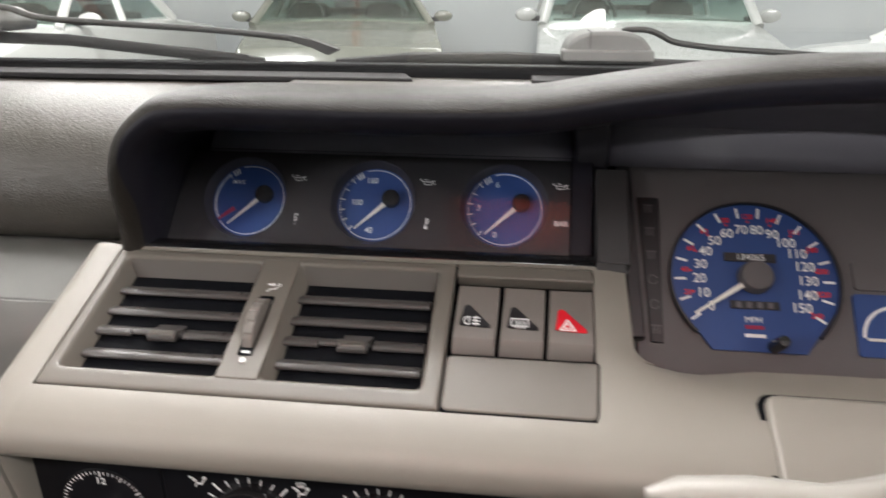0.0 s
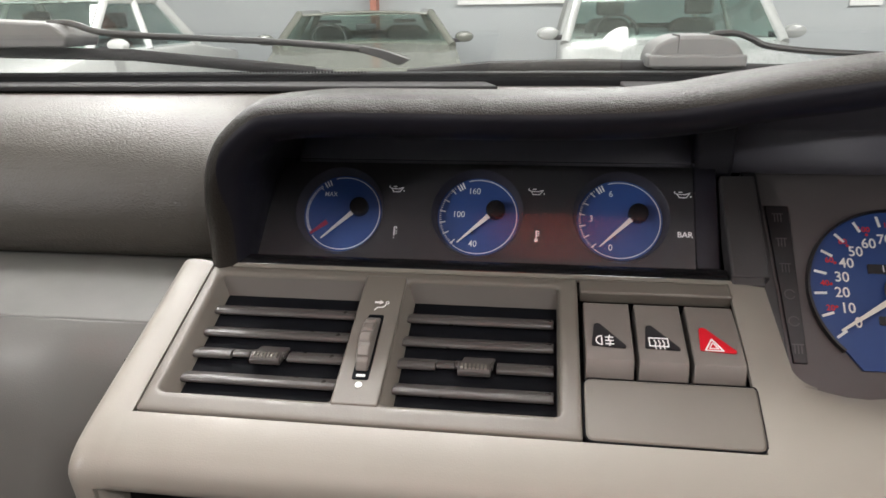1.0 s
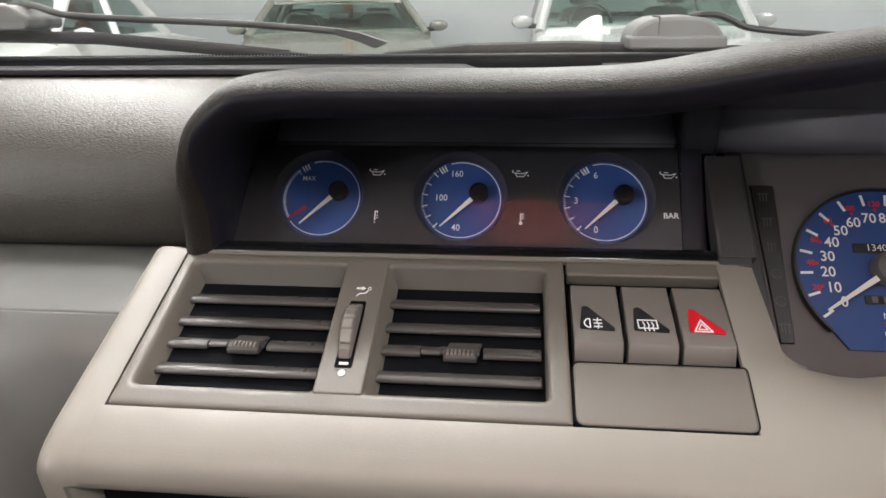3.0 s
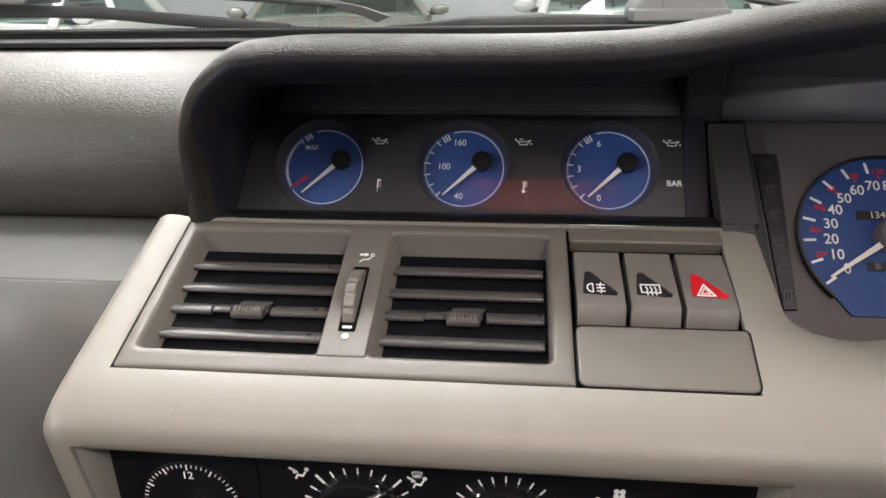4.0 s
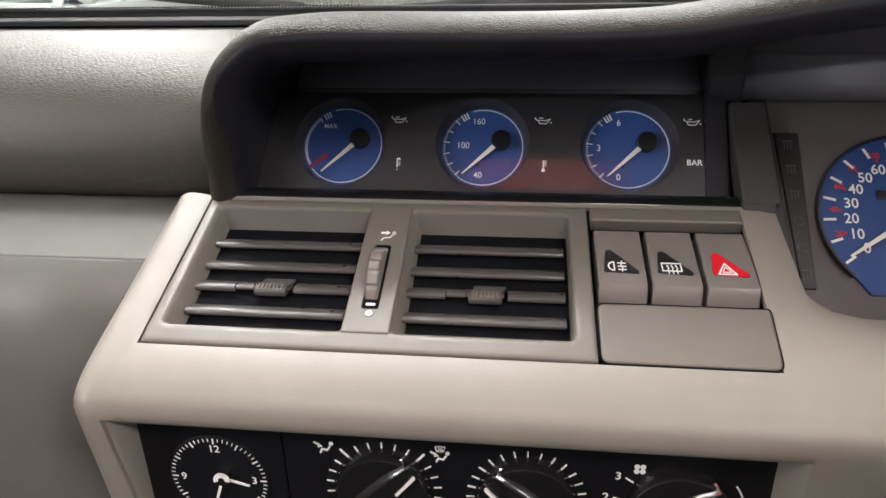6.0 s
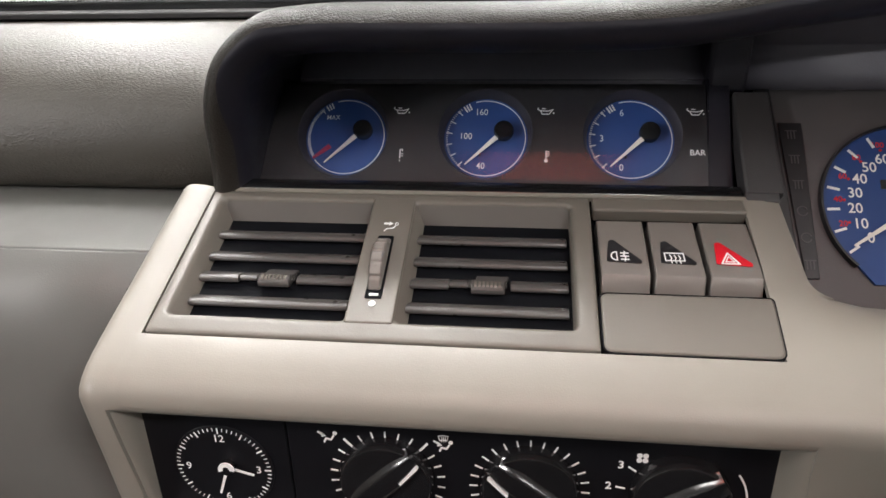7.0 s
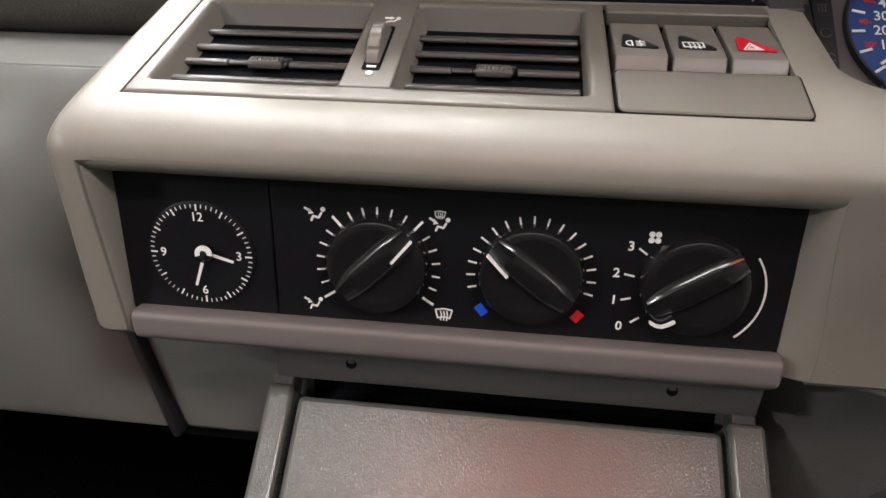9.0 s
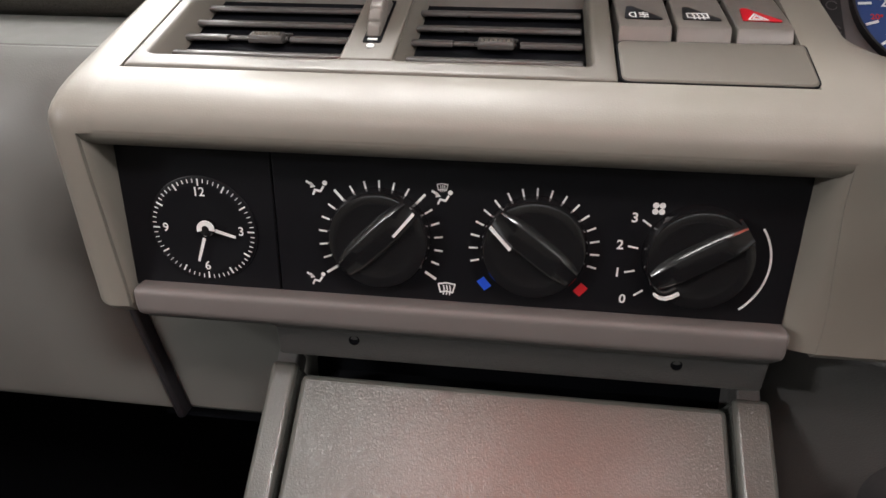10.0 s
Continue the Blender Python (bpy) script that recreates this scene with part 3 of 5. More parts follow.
def wipers():
    t = thing("wiper", pose(0, 0.64, 0), "black wiper with a grey cap, resting at the windscreen's foot", "windscreen wiper", "wipers")
    part("arm", tube(bmesh.new(), [(p[0], 0.0, p[1]) for p in spline([(-0.427, 1.1605), (-0.406, 1.1605), (-0.386, 1.1545), (-0.366, 1.1510), (-0.31, 1.1475), (-0.22, 1.143), (-0.15, 1.1375), (-0.118, 1.1335)], 4)], 0.0030), WIPER, t, smooth=True)
    part("clip", prism(bmesh.new(), soft_poly([(-0.134, 1.1335), (-0.113, 1.1275), (-0.099, 1.1215), (-0.088, 1.1265), (-0.112, 1.1345), (-0.132, 1.1385)], 0.002), -0.004, 0.005), WIPER, t, "clip that joins arm and blade", bevel=0.001).matrix_basis = pose(0, 0, 0, 90)
    part("blade", tube(bmesh.new(), [(-0.62, 0.0, 1.1385), (-0.445, 0.0, 1.1345), (-0.348, 0.0, 1.1320), (-0.285, 0.0, 1.1262), (-0.223, 0.0, 1.1208), (-0.160, 0.0, 1.1155)], [(0.004, 0.0052)] * 5 + [(0.003, 0.0030)], 8), RUBBER, t, smooth=True)
    part("blade_spine", tube(bmesh.new(), [(-0.60, -0.001, 1.1430), (-0.445, -0.001, 1.1388), (-0.348, -0.001, 1.1362), (-0.285, -0.001, 1.1303), (-0.223, -0.001, 1.1247), (-0.175, -0.001, 1.1200)], 0.0014, 6), WIPER, t, smooth=True)
    part("cap", prism(bmesh.new(), soft_poly([(-0.53, 1.140), (-0.400, 1.140), (-0.398, 1.150), (-0.412, 1.1605), (-0.52, 1.166)], 0.006), -0.03, 0.02), CAPGREY, t, bevel=0.003).matrix_basis = pose(0, 0, 0, 90)
    t2 = thing("wiper", pose(0, 0.63, 0), "black wiper on a pale grey cap at the windscreen's foot", "windscreen wiper", "wipers")
    part("blade", tube(bmesh.new(), [(-0.09, 0, 1.1165), (-0.02, 0, 1.1205), (0.06, 0, 1.122), (0.15, 0, 1.119), (0.3, 0, 1.114)], [(0.003, 0.003)] + [(0.004, 0.0052)] * 4, 8), RUBBER, t2, smooth=True)
    part("arm", tube(bmesh.new(), [(p[0], 0.0, p[1]) for p in spline([(0.156, 1.1455), (0.175, 1.1460), (0.188, 1.1420), (0.198, 1.1370), (0.215, 1.1340), (0.245, 1.1312), (0.32, 1.127), (0.42, 1.12)], 4)], [(0.0012, 0.0012)] + [(0.003, 0.0026)] * 28), WIPER, t2, smooth=True)
    part("cap", prism(bmesh.new(), soft_poly([(0.107, 1.1200), (0.180, 1.1200), (0.180, 1.1310), (0.171, 1.1420), (0.158, 1.1455), (0.126, 1.1450), (0.111, 1.1375)], 0.008), -0.035, 0.02), CAPGREY, t2, bevel=0.003).matrix_basis = pose(0, 0, 0, 90)
    part("cap_seam", boxed(0.1290, 0.1296, -0.0203, 0.01, 1.1325, 1.1457), DARKGREY, t2)
    part("cap_lip", boxed(0.1065, 0.1810, -0.024, 0.0, 1.1215, 1.1310), CAPGREY, t2, bevel=0.0018)


own_car_shell()
wipers()


# ---- dashboard ----
dash = thing("dashboard", pose(0, 0, 0), "taupe plastic dashboard with grained vinyl pads, worn slightly shiny", "dashboard")


def offset_profile(prof, d):
    """The profile moved inwards by d."""
    out = []
    n = len(prof)
    for i, p in enumerate(prof):
        a, b = Vector(prof[max(i - 1, 0)]), Vector(prof[min(i + 1, n - 1)])
        t = (b - a).normalized()
        out.append((p[0] + t.y * -d, p[1] + t.x * d))
    return out


NOSE = [(0.3640, 1.0380)] + [(0.276 + s * math.cos(radians(TILT_V)), 1.003 + s * math.sin(radians(TILT_V))) for s in (0.0922, 0.076, 0.060, 0.0450, 0.032, 0.026, 0.015, -0.0016)] + [
    (0.2665, 0.9990), (0.2600, 0.9958), (0.2552, 0.9925), (0.2520, 0.9890), (0.2505, 0.9850), (0.2506, 0.9810),
    (0.2530, 0.9650), (0.2570, 0.9440), (0.2605, 0.9240), (0.2630, 0.9105), (0.2640, 0.9020), (0.2680, 0.8985), (0.2800, 0.8980)]


def console():
    left, r = -0.1702, 0.0095
    stations = []
    for k in range(7):
        a = radians(15 * k)
        stations.append((left + r * (1 - math.sin(a)), r * (1 - math.cos(a))))
    stations = stations[::-1]
    stations = [(left, 0.035)] + stations
    for x in (-0.1580, -0.1550, -0.1530, -0.1510, -0.1487, -0.10, -0.05, 0.0, 0.0448, 0.08, 0.1182, 0.1205, 0.1260, 0.1337, 0.1365, 0.1395, 0.145, 0.155, 0.165, 0.19, 0.22, 0.26, 0.31, 0.36):
        stations.append((x, 0.0))
    stations = [(x, d - 0.0017 * math.sin(math.pi * min(1.0, (x - left) / (-0.1487 - left)))) for x, d in stations]
    rows = []
    for x, d in stations:
        p = offset_profile(NOSE, d)
        drop = 0.0105 * smoothstep(0.124, 0.170, x)
        row = []
        for i, (y, z) in enumerate(p):
            f = 1.0 if i <= 4 else max(0.0, 1 - (i - 4) / 4.0)
            lean = 0.0032 * max(0.0, 1 - i / 8.0)
            low = 0.002 + 0.0085 * (1 - smoothstep(0.134, 0.200, x)) if i == 4 and x > 0.13 else 0.0
            spread = 0.0030 * smoothstep(0.985, 0.905, z) if x < -0.1575 else 0.0
            flare = {0.1205: 0.0095, 0.1260: 0.0075, 0.1337: 0.0040, 0.1365: 0.0025, 0.1395: 0.0012}.get(x, 0.0) * smoothstep(0.980, 0.905, z)
            row.append((x + flare - spread - (0.0042 - lean if 0.11 < x < 0.1190 and i < 9 else 0.0), y - low * math.cos(radians(TILT_V)), z - low * math.sin(radians(TILT_V)) - drop * f))
        rows.append(row)

    def skip(i, j):
        x = (stations[i][0] + stations[i + 1][0]) / 2
        if -0.1487 < x < 0.1182 and 1 <= j < 8:
            return True
        if -0.1550 < x < 0.1205 and 14 <= j < 18:
            return True
        if -0.1550 < x < 0.1205 and j >= 18:
            return True
        if x > 0.1337 and j < 4:
            return True
        return False

    bm = grid(bmesh.new(), rows, skip)
    part("centre_console", bm, TAUPE, dash, "taupe plastic centre console with a rounded nose", solid=0.0028, bevel=0.0012, seg=3)
    # rounded corner of the opening for the cluster
    pts = [(0.1330, 0.0335), (0.1430, 0.0345)]
    for k in range(9):
        t = radians(270 - 90 * k / 8)
        pts.append((0.1337 + 0.0085 + 0.0085 * math.cos(t), 0.0350 + 0.0085 + 0.0085 * math.sin(t)))
    pts.append((0.1330, 0.0440))
    bm = prism(bmesh.new(), pts, -0.0030, -0.0001)
    for q in bm.verts:
        q.co.z -= 0.0105 * smoothstep(0.124, 0.170, q.co.x) * 0.93
    part("opening_corner", bm, TAUPE, dash, bevel=0.0005).matrix_basis = V_PLANE
    # walls of the heater recess, rolling over into the console's face
    def roll(a, b, c, n=8):
        a, b, c = Vector(a), Vector(b), Vector(c)
        return [a * (1 - k / n) ** 2 + b * 2 * (k / n) * (1 - k / n) + c * (k / n) ** 2 for k in range(n + 1)]

    faces = NOSE[14:20]
    left_rows, right_rows = [], []
    for y, z in faces:
        edge = 0.0095 * smoothstep(0.980, 0.905, z)
        right_rows.append(roll((0.1221 + edge, y + 0.0002, z), (0.1165 + edge * 0.55, y + 0.0004, z), (0.1160, 0.2702, z)))
        left_rows.append(roll((-0.1564, y + 0.0002, z), (-0.1528, y + 0.0006, z), (-0.1532, 0.2702, z)))
    part("recess_side", grid(bmesh.new(), right_rows), TAUPE, dash, smooth=True)
    part("recess_side", grid(bmesh.new(), left_rows), TAUPE, dash, smooth=True)
    top = [roll((x, 0.2504, 0.9822), (x, 0.2512, 0.9742), (x, 0.2702, 0.9730)) for x in (-0.1556, -0.10, 0.0, 0.08, 0.1212)]
    part("recess_top", grid(bmesh.new(), top), TAUPE, dash, smooth=True)
    # rounded rail under the heater panel
    prof = soft_poly([(0.2585, 0.9125), (0.2700, 0.9125), (0.2700, 0.8972), (0.2640, 0.8972), (0.2594, 0.9010)], 0.0035, 5)
    o = part("lower_rail", prism(bmesh.new(), prof, -0.1500, 0.1172), RAIL, dash, smooth=True, bevel=0.0013, seg=3)
    o.matrix_basis = Matrix(((0, 0, 1, 0), (1, 0, 0, 0), (0, 1, 0, 0), (0, 0, 0, 1)))
    # plate with screws below the rail
    o = part("lower_plate", prism(bmesh.new(), [(0.2665, 0.896), (0.2745, 0.8900), (0.2765, 0.876), (0.2795, 0.873), (0.284, 0.873), (0.284, 0.896)], -0.0945, 0.1185), SHELF, dash, bevel=0.001)
    o.matrix_basis = Matrix(((0, 0, 1, 0), (1, 0, 0, 0), (0, 1, 0, 0), (0, 0, 0, 1)))
    for sx in (-0.0585, 0.0815):
        # near-black stands in for the shade of the screw's hole
        sc = part("screw", lathe(bmesh.new(), [(0.0025, 0.0), (0.0024, 0.0005), (0.0020, 0.0006), (0.0017, 0.0002), (0.0003, 0.0001)], n=20), VOID, dash, "screw coloured black like the shade of its hole", smooth=True)
        sc.matrix_basis = pose(sx, 0.2752, 0.8858, 84)
    # black slab put in for the shade in the hollow behind the console
    part("hollow_shade", boxed(-0.20, 0.20, 0.345, 0.36, 0.78, 0.985), VOID, dash)
    # side cheeks behind the rail
    o = part("side_cheek", prism(bmesh.new(), soft_poly([(0.270, 0.899), (0.292, 0.880), (0.330, 0.872), (0.36, 0.872), (0.36, 0.92), (0.274, 0.903)], 0.004), -0.166, -0.0955), SHELF, dash, bevel=0.004)
    o.matrix_basis = Matrix(((0, 0, 1, 0), (1, 0, 0, 0), (0, 1, 0, 0), (0, 0, 0, 1)))
    # lower panel on the driver's side
    bm = bmesh.new()
    pr = [(0.2655, 0.899), (0.285, 0.893), (0.300, 0.86), (0.306, 0.80), (0.315, 0.70)]
    grid(bm, [[(x, y + 0.05 * smoothstep(0.16, 0.12, x), z) for y, z in pr] for x in (0.119, 0.128, 0.138, 0.15, 0.165, 0.22, 0.36)])
    part("knee_panel", bm, SHELF, dash, smooth=True, solid=0.003)


def top_pad():
    prof = spline([(0.600, 1.104), (0.578, 1.1075), (0.545, 1.1075), (0.510, 1.1045), (0.475, 1.0955), (0.447, 1.0790), (0.431, 1.0560), (0.4275, 1.0330), (0.4340, 1.0160), (0.4460, 1.0080), (0.462, 1.0065)], 5)
    bm = grid(bmesh.new(), [[(x, p.x, p.y) for p in prof] for x in (-0.68, -0.5, -0.35, -0.2, -0.10)])
    part("top_pad", bm, PAD, dash, "grained grey-brown vinyl roll", smooth=True, solid=0.004)
    # flat top over the gauges and towards the driver
    bm = grid(bmesh.new(), [[(x, y, z) for y, z in ((0.600, 1.104), (0.578, 1.1085), (0.54, 1.1105), (0.50, 1.1100), (0.45, 1.1080))] for x in (-0.098, -0.05, 0.05, 0.2, 0.4, 0.76)])
    part("top_cover", bm, PAD, dash, smooth=True, solid=0.004)
    # demister slots
    for x0, x1, y0, y1 in ((-0.66, -0.018, 0.535, 0.570), (0.082, 0.70, 0.535, 0.570)):
        g = part("demister_grille", prism(bmesh.new(), soft_poly([(x0, y0), (x1 + 0.012, y0), (x1, y1), (x0, y1)], 0.004), 1.1085, 1.1128), GRILLE, dash, "dark grey demister outlet", bevel=0.001)
    # shelf and dash face beside the console
    prof = spline([(0.452, 1.0068), (0.440, 1.0085), (0.405, 1.0062), (0.378, 1.0022), (0.3640, 0.9990)], 4)
    bm = grid(bmesh.new(), [[(x, p.x, p.y) for p in prof] for x in (-0.68, -0.4, -0.2, -0.155)])
    part("shelf", bm, DOOR, dash, "smooth grey tray lip", smooth=True, solid=0.004)
    # black strip that paints the shade in the crease at the roll's foot
    part("crease_shade", boxed(-0.68, -0.15, 0.440, 0.460, 1.003, 1.0062), RUBBER, dash)


def glovebox():
    g = thing("glovebox", pose(0, 0, 0), "closed grey plastic glovebox below the dashboard tray", "glovebox")
    prof = spline([(0.3640, 0.9988), (0.3568, 0.9925), (0.3478, 0.9812), (0.3405, 0.9660), (0.3352, 0.948), (0.3315, 0.925), (0.3292, 0.90), (0.3280, 0.86), (0.3278, 0.82), (0.3280, 0.800), (0.333, 0.796)], 5)
    bm = grid(bmesh.new(), [[(x - (0.27 * (min(p.y, 0.88) - 0.79) - 0.045 * smoothstep(0.88, 0.94, p.y) if x > -0.2 else 0.0), p.x, p.y) for p in prof] for x in (-0.68, -0.5, -0.35, -0.26, -0.181)])
    part("door", bm, DOOR, g, smooth=True, solid=0.008)
    bm = bmesh.new()
    box(bm, -0.0044, 0.0, 0.325, 0.36, 0.793, 0.90)
    for q in bm.verts:
        q.co.x += -0.176 - 0.27 * (q.co.z - 0.79)
    part("door_edge", bm, BLACK, g, "black edge of the door", bevel=0.0015)
    bm = bmesh.new()
    box(bm, 0.0, 0.10, 0.3315, 0.35, 0.7955, 0.90)
    for q in bm.verts:
        if q.co.x < 0.01:
            q.co.x += -0.1755 - 0.27 * (q.co.z - 0.79)
        else:
            q.co.x = -0.10
    part("console_side", bm, DOOR, g, bevel=0.003)


console()
top_pad()
glovebox()


# ---- gauge hood ----
RIM = [(-0.1500, 1.0350), (-0.1487, 1.0480), (-0.1466, 1.0640), (-0.1430, 1.0830), (-0.1355, 1.1015), (-0.1250, 1.1130), (-0.1116, 1.1217), (-0.0977, 1.1238), (-0.0818, 1.1248),
       (-0.0613, 1.1249), (-0.0115, 1.1244), (0.0248, 1.1244), (0.0486, 1.1249), (0.0718, 1.1259), (0.0915, 1.1281), (0.1090, 1.1311), (0.1280, 1.1343), (0.1521, 1.1377), (0.176, 1.1409), (0.21, 1.1438), (0.25, 1.1453), (0.30, 1.1423), (0.36, 1.135), (0.39, 1.11)]


def gauge_hood():
    line = spline(RIM, 5)
    sec = [(0.470, -0.0240), (0.430, -0.0235), (0.390, -0.0225), (0.370, -0.0222), (0.3580, -0.0205), (0.3500, -0.0165), (0.3462, -0.0112), (0.3470, -0.0065), (0.3515, -0.0026),
           (0.3590, -0.0004), (0.3690, 0.0), (0.385, -0.0006), (0.41, -0.0030), (0.44, -0.0075), (0.470, -0.0150), (0.500, -0.0260), (0.530, -0.0420)]
    sec = [(q.x, q.y) for q in spline(sec, 4)]
    shell, lining = [], []
    for i, p in enumerate(line):
        a, b = line[max(i - 1, 0)], line[min(i + 1, len(line) - 1)]
        t = (b - a).normalized()
        n = Vector((-t.y, t.x))
        low = 1 - smoothstep(1.035, 1.10, p.y)
        ring = [Vector((p.x + n.x * (o + 0.0032), y + 0.013 * low * (1 if y < 0.42 else 0.3), p.y + n.y * (o + 0.0032))) for y, o in sec]
        # the vinyl wraps further round the rim at its foot than along its top
        wrap = 27.5 - 8 * (1 - smoothstep(1.06, 1.118, p.y)) * (1 if p.x < 0 else 0)

        def along(u):
            k = min(int(u), len(ring) - 2)
            return ring[k].lerp(ring[k + 1], u - k)

        lining.append([along(wrap * k / 26) for k in range(27)])
        shell.append([along(wrap + (len(ring) - 1 - wrap) * k / 38) for k in range(39)])
    h = thing("gauge_hood", pose(0, 0, 0), "dark grained vinyl hood arching over the gauges", "instrument hood")
    part("hood_shell", grid(bmesh.new(), shell), HOOD, h, smooth=True)
    part("hood_lining", grid(bmesh.new(), lining), LINER, h, "smooth black inner lining", smooth=True)
    part("pod_wall", boxed(0.1065, 0.1275, 0.4145, 0.47, 1.077, 1.118), LINER, h, bevel=0.003)
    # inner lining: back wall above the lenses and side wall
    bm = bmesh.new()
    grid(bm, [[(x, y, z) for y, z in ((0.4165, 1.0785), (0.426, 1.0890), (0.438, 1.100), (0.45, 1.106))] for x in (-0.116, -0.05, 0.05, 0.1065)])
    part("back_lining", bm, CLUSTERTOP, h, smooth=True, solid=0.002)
    bm = bmesh.new()
    grid(bm, [[(x, y, z) for x, y, z in ((-0.1395, 0.372, zz), (-0.1365, 0.385, zz), (-0.1325, 0.405 + 0.25 * max(0, zz - 1.06), zz), (-0.130, 0.44, zz))] for zz in (1.03, 1.05, 1.07, 1.085)])
    part("side_lining", bm, LINER, h, smooth=True, solid=0.002)
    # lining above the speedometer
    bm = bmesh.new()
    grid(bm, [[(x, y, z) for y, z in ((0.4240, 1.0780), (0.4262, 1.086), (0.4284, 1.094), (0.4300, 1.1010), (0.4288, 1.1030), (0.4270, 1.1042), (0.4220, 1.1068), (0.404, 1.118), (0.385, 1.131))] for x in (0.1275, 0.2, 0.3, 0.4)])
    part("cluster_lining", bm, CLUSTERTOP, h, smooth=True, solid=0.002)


gauge_hood()


# ---- three small gauges ----
CENTRES = (-0.0868, -0.0090, 0.0680)
HOLE = 0.0253


def gauge_panel():
    p = thing("gauge_carrier", G_PLANE, "black plastic panel holding three small gauges", "instrument panel")
    bm = bmesh.new()
    top = 0.0262
    x0, x1, y0, y1 = -0.1345, 0.1055, -0.0285, 0.0285
    prev = x0
    zt = 0.003
    n = 48
    for cx in CENTRES:
        a, b = cx - 0.0275, cx + 0.0275
        bm.faces.new([bm.verts.new((x, y, zt)) for x, y in ((prev, y0), (a, y0), (a, y1), (prev, y1))])
        ring, sq = [], []
        for k in range(n):
            t = 2 * math.pi * k / n
            c, s = math.cos(t), math.sin(t)
            ring.append(bm.verts.new((cx + HOLE * c, HOLE * s, zt)))
            q = 1 / max(abs(c), abs(s))
            sq.append(bm.verts.new((cx + 0.0275 * c * q, (y1 if s > 0 else -y0) * s * q if abs(s) * q > 0 else 0, zt)))
        for k in range(n):
            bm.faces.new((ring[k], ring[(k + 1) % n], sq[(k + 1) % n], sq[k]))
        well = lathe(bmesh.new(), [(0.0255, 0.0031), (0.0250, 0.0027), (0.0234, -0.0030), (0.0228, -0.0041)], cx, 0.0, 56, close=False)
        part("gauge_well", well, POD, p, "dark conical ring round a dial", smooth=True)
        prev = b
    bm.faces.new([bm.verts.new((x, y, zt)) for x, y in ((prev, y0), (x1, y0), (x1, y1), (prev, y1))])
    bmesh.ops.remove_doubles(bm, verts=bm.verts[:], dist=1e-5)
    part("fascia", bm, BLACK, p)
    part("backing", boxed(x0, x1, y0, y1, -0.014, -0.011), BLACK, p)
    part("end_wall", boxed(x1, 0.1185, y0, y1 + 0.004, -0.014, 0.0016), LINER, p, "dark end of the gauge recess", bevel=0.001)
    lip = part("lower_lip", prism(bmesh.new(), [(0.3643, 1.030), (0.3643, 1.0378), (0.3655, 1.0388), (0.3725, 1.0402), (0.3735, 1.0398), (0.3750, 1.0372), (0.386, 1.0372), (0.386, 1.030)], -0.1365, 0.1185), KNOB, None, "glossy black lip", bevel=0.0005)
    lip.matrix_basis = Matrix(((0, 0, 1, 0), (1, 0, 0, 0), (0, 1, 0, 0), (0, 0, 0, 1)))
    lip.parent = p
    lip.matrix_parent_inverse = G_PLANE.inverted()
    # printed symbols between the dials
    for cx in CENTRES:
        ox, oy = cx + 0.0318, 0.0120
        bm = bmesh.new()
        z0, z1 = 0.0032, 0.0035
        path(bm, [(ox - 0.0030, oy + 0.0004), (ox - 0.0020, oy - 0.0018), (ox + 0.0022, oy - 0.0018), (ox + 0.0046, oy + 0.0012), (ox + 0.0016, oy + 0.0002), (ox - 0.0030, oy + 0.0004)], 0.0005, z0, z1)
        path(bm, [(ox - 0.0032, oy + 0.0004), (ox - 0.0048, oy + 0.0014), (ox - 0.0044, oy + 0.0022)], 0.0005, z0, z1)
        stroke(bm, ox - 0.0022, oy + 0.0018, ox + 0.0002, oy + 0.0018, 0.0005, z0, z1)
        disc(bm, ox + 0.0050, oy - 0.0012, 0.0005, z0, z1, 8)
        for q in bm.verts:
            q.co.x, q.co.y = ox + (q.co.x - ox) * 0.86, oy + (q.co.y - oy) * 0.86 + 0.0006
        part("oil_can_symbol", bm, WHITE, p)
    for cx, kind in zip(CENTRES[:2], ("level", "temperature")):
        ox, oy = cx + 0.0325, -0.0115
        bm = bmesh.new()
        path(bm, [(ox, oy + 0.0040), (ox, oy - 0.0025)], 0.0007, 0.0032, 0.0035)
        if kind == "level":
            path(bm, [(ox, oy + 0.0040), (ox + 0.0014, oy + 0.0042), (ox + 0.0014, oy + 0.0028)], 0.0006, 0.0032, 0.0035)
            for q in (0.0008, -0.0010):
                stroke(bm, ox + 0.0008, oy + q, ox + 0.0020, oy + q, 0.0005, 0.0032, 0.0035)
            disc(bm, ox, oy - 0.0046, 0.0004, 0.0032, 0.0035, 8)
        else:
            disc(bm, ox, oy - 0.0034, 0.0012, 0.0032, 0.0035, 12)
            for q in (0.0036, 0.0020, 0.0004):
                stroke(bm, ox + 0.0004, oy + q, ox + 0.0021, oy + q, 0.0006, 0.0032, 0.0035)
        for q in bm.verts:
            q.co.x, q.co.y = ox + (q.co.x - ox) * 0.85, oy + (q.co.y - oy) * 0.72 - 0.0012
        part(kind + "_symbol", bm, WHITE, p)
    lettering("BAR", 0.0043, CENTRES[2] + 0.0325, -0.0098, 0.0034, WHITE, p, bold=0.00008)
    # lens over the dials
    g = part("lens", boxed(-0.134, 0.105, 0.0035, 0.0575, -0.0006, 0.0006), SMOKED, None, "clear flat lens")
    g.matrix_basis = pose(0, 0.3779, 1.0364, 60)
    g.parent = p
    g.matrix_parent_inverse = G_PLANE.inverted()
    g.visible_shadow = False


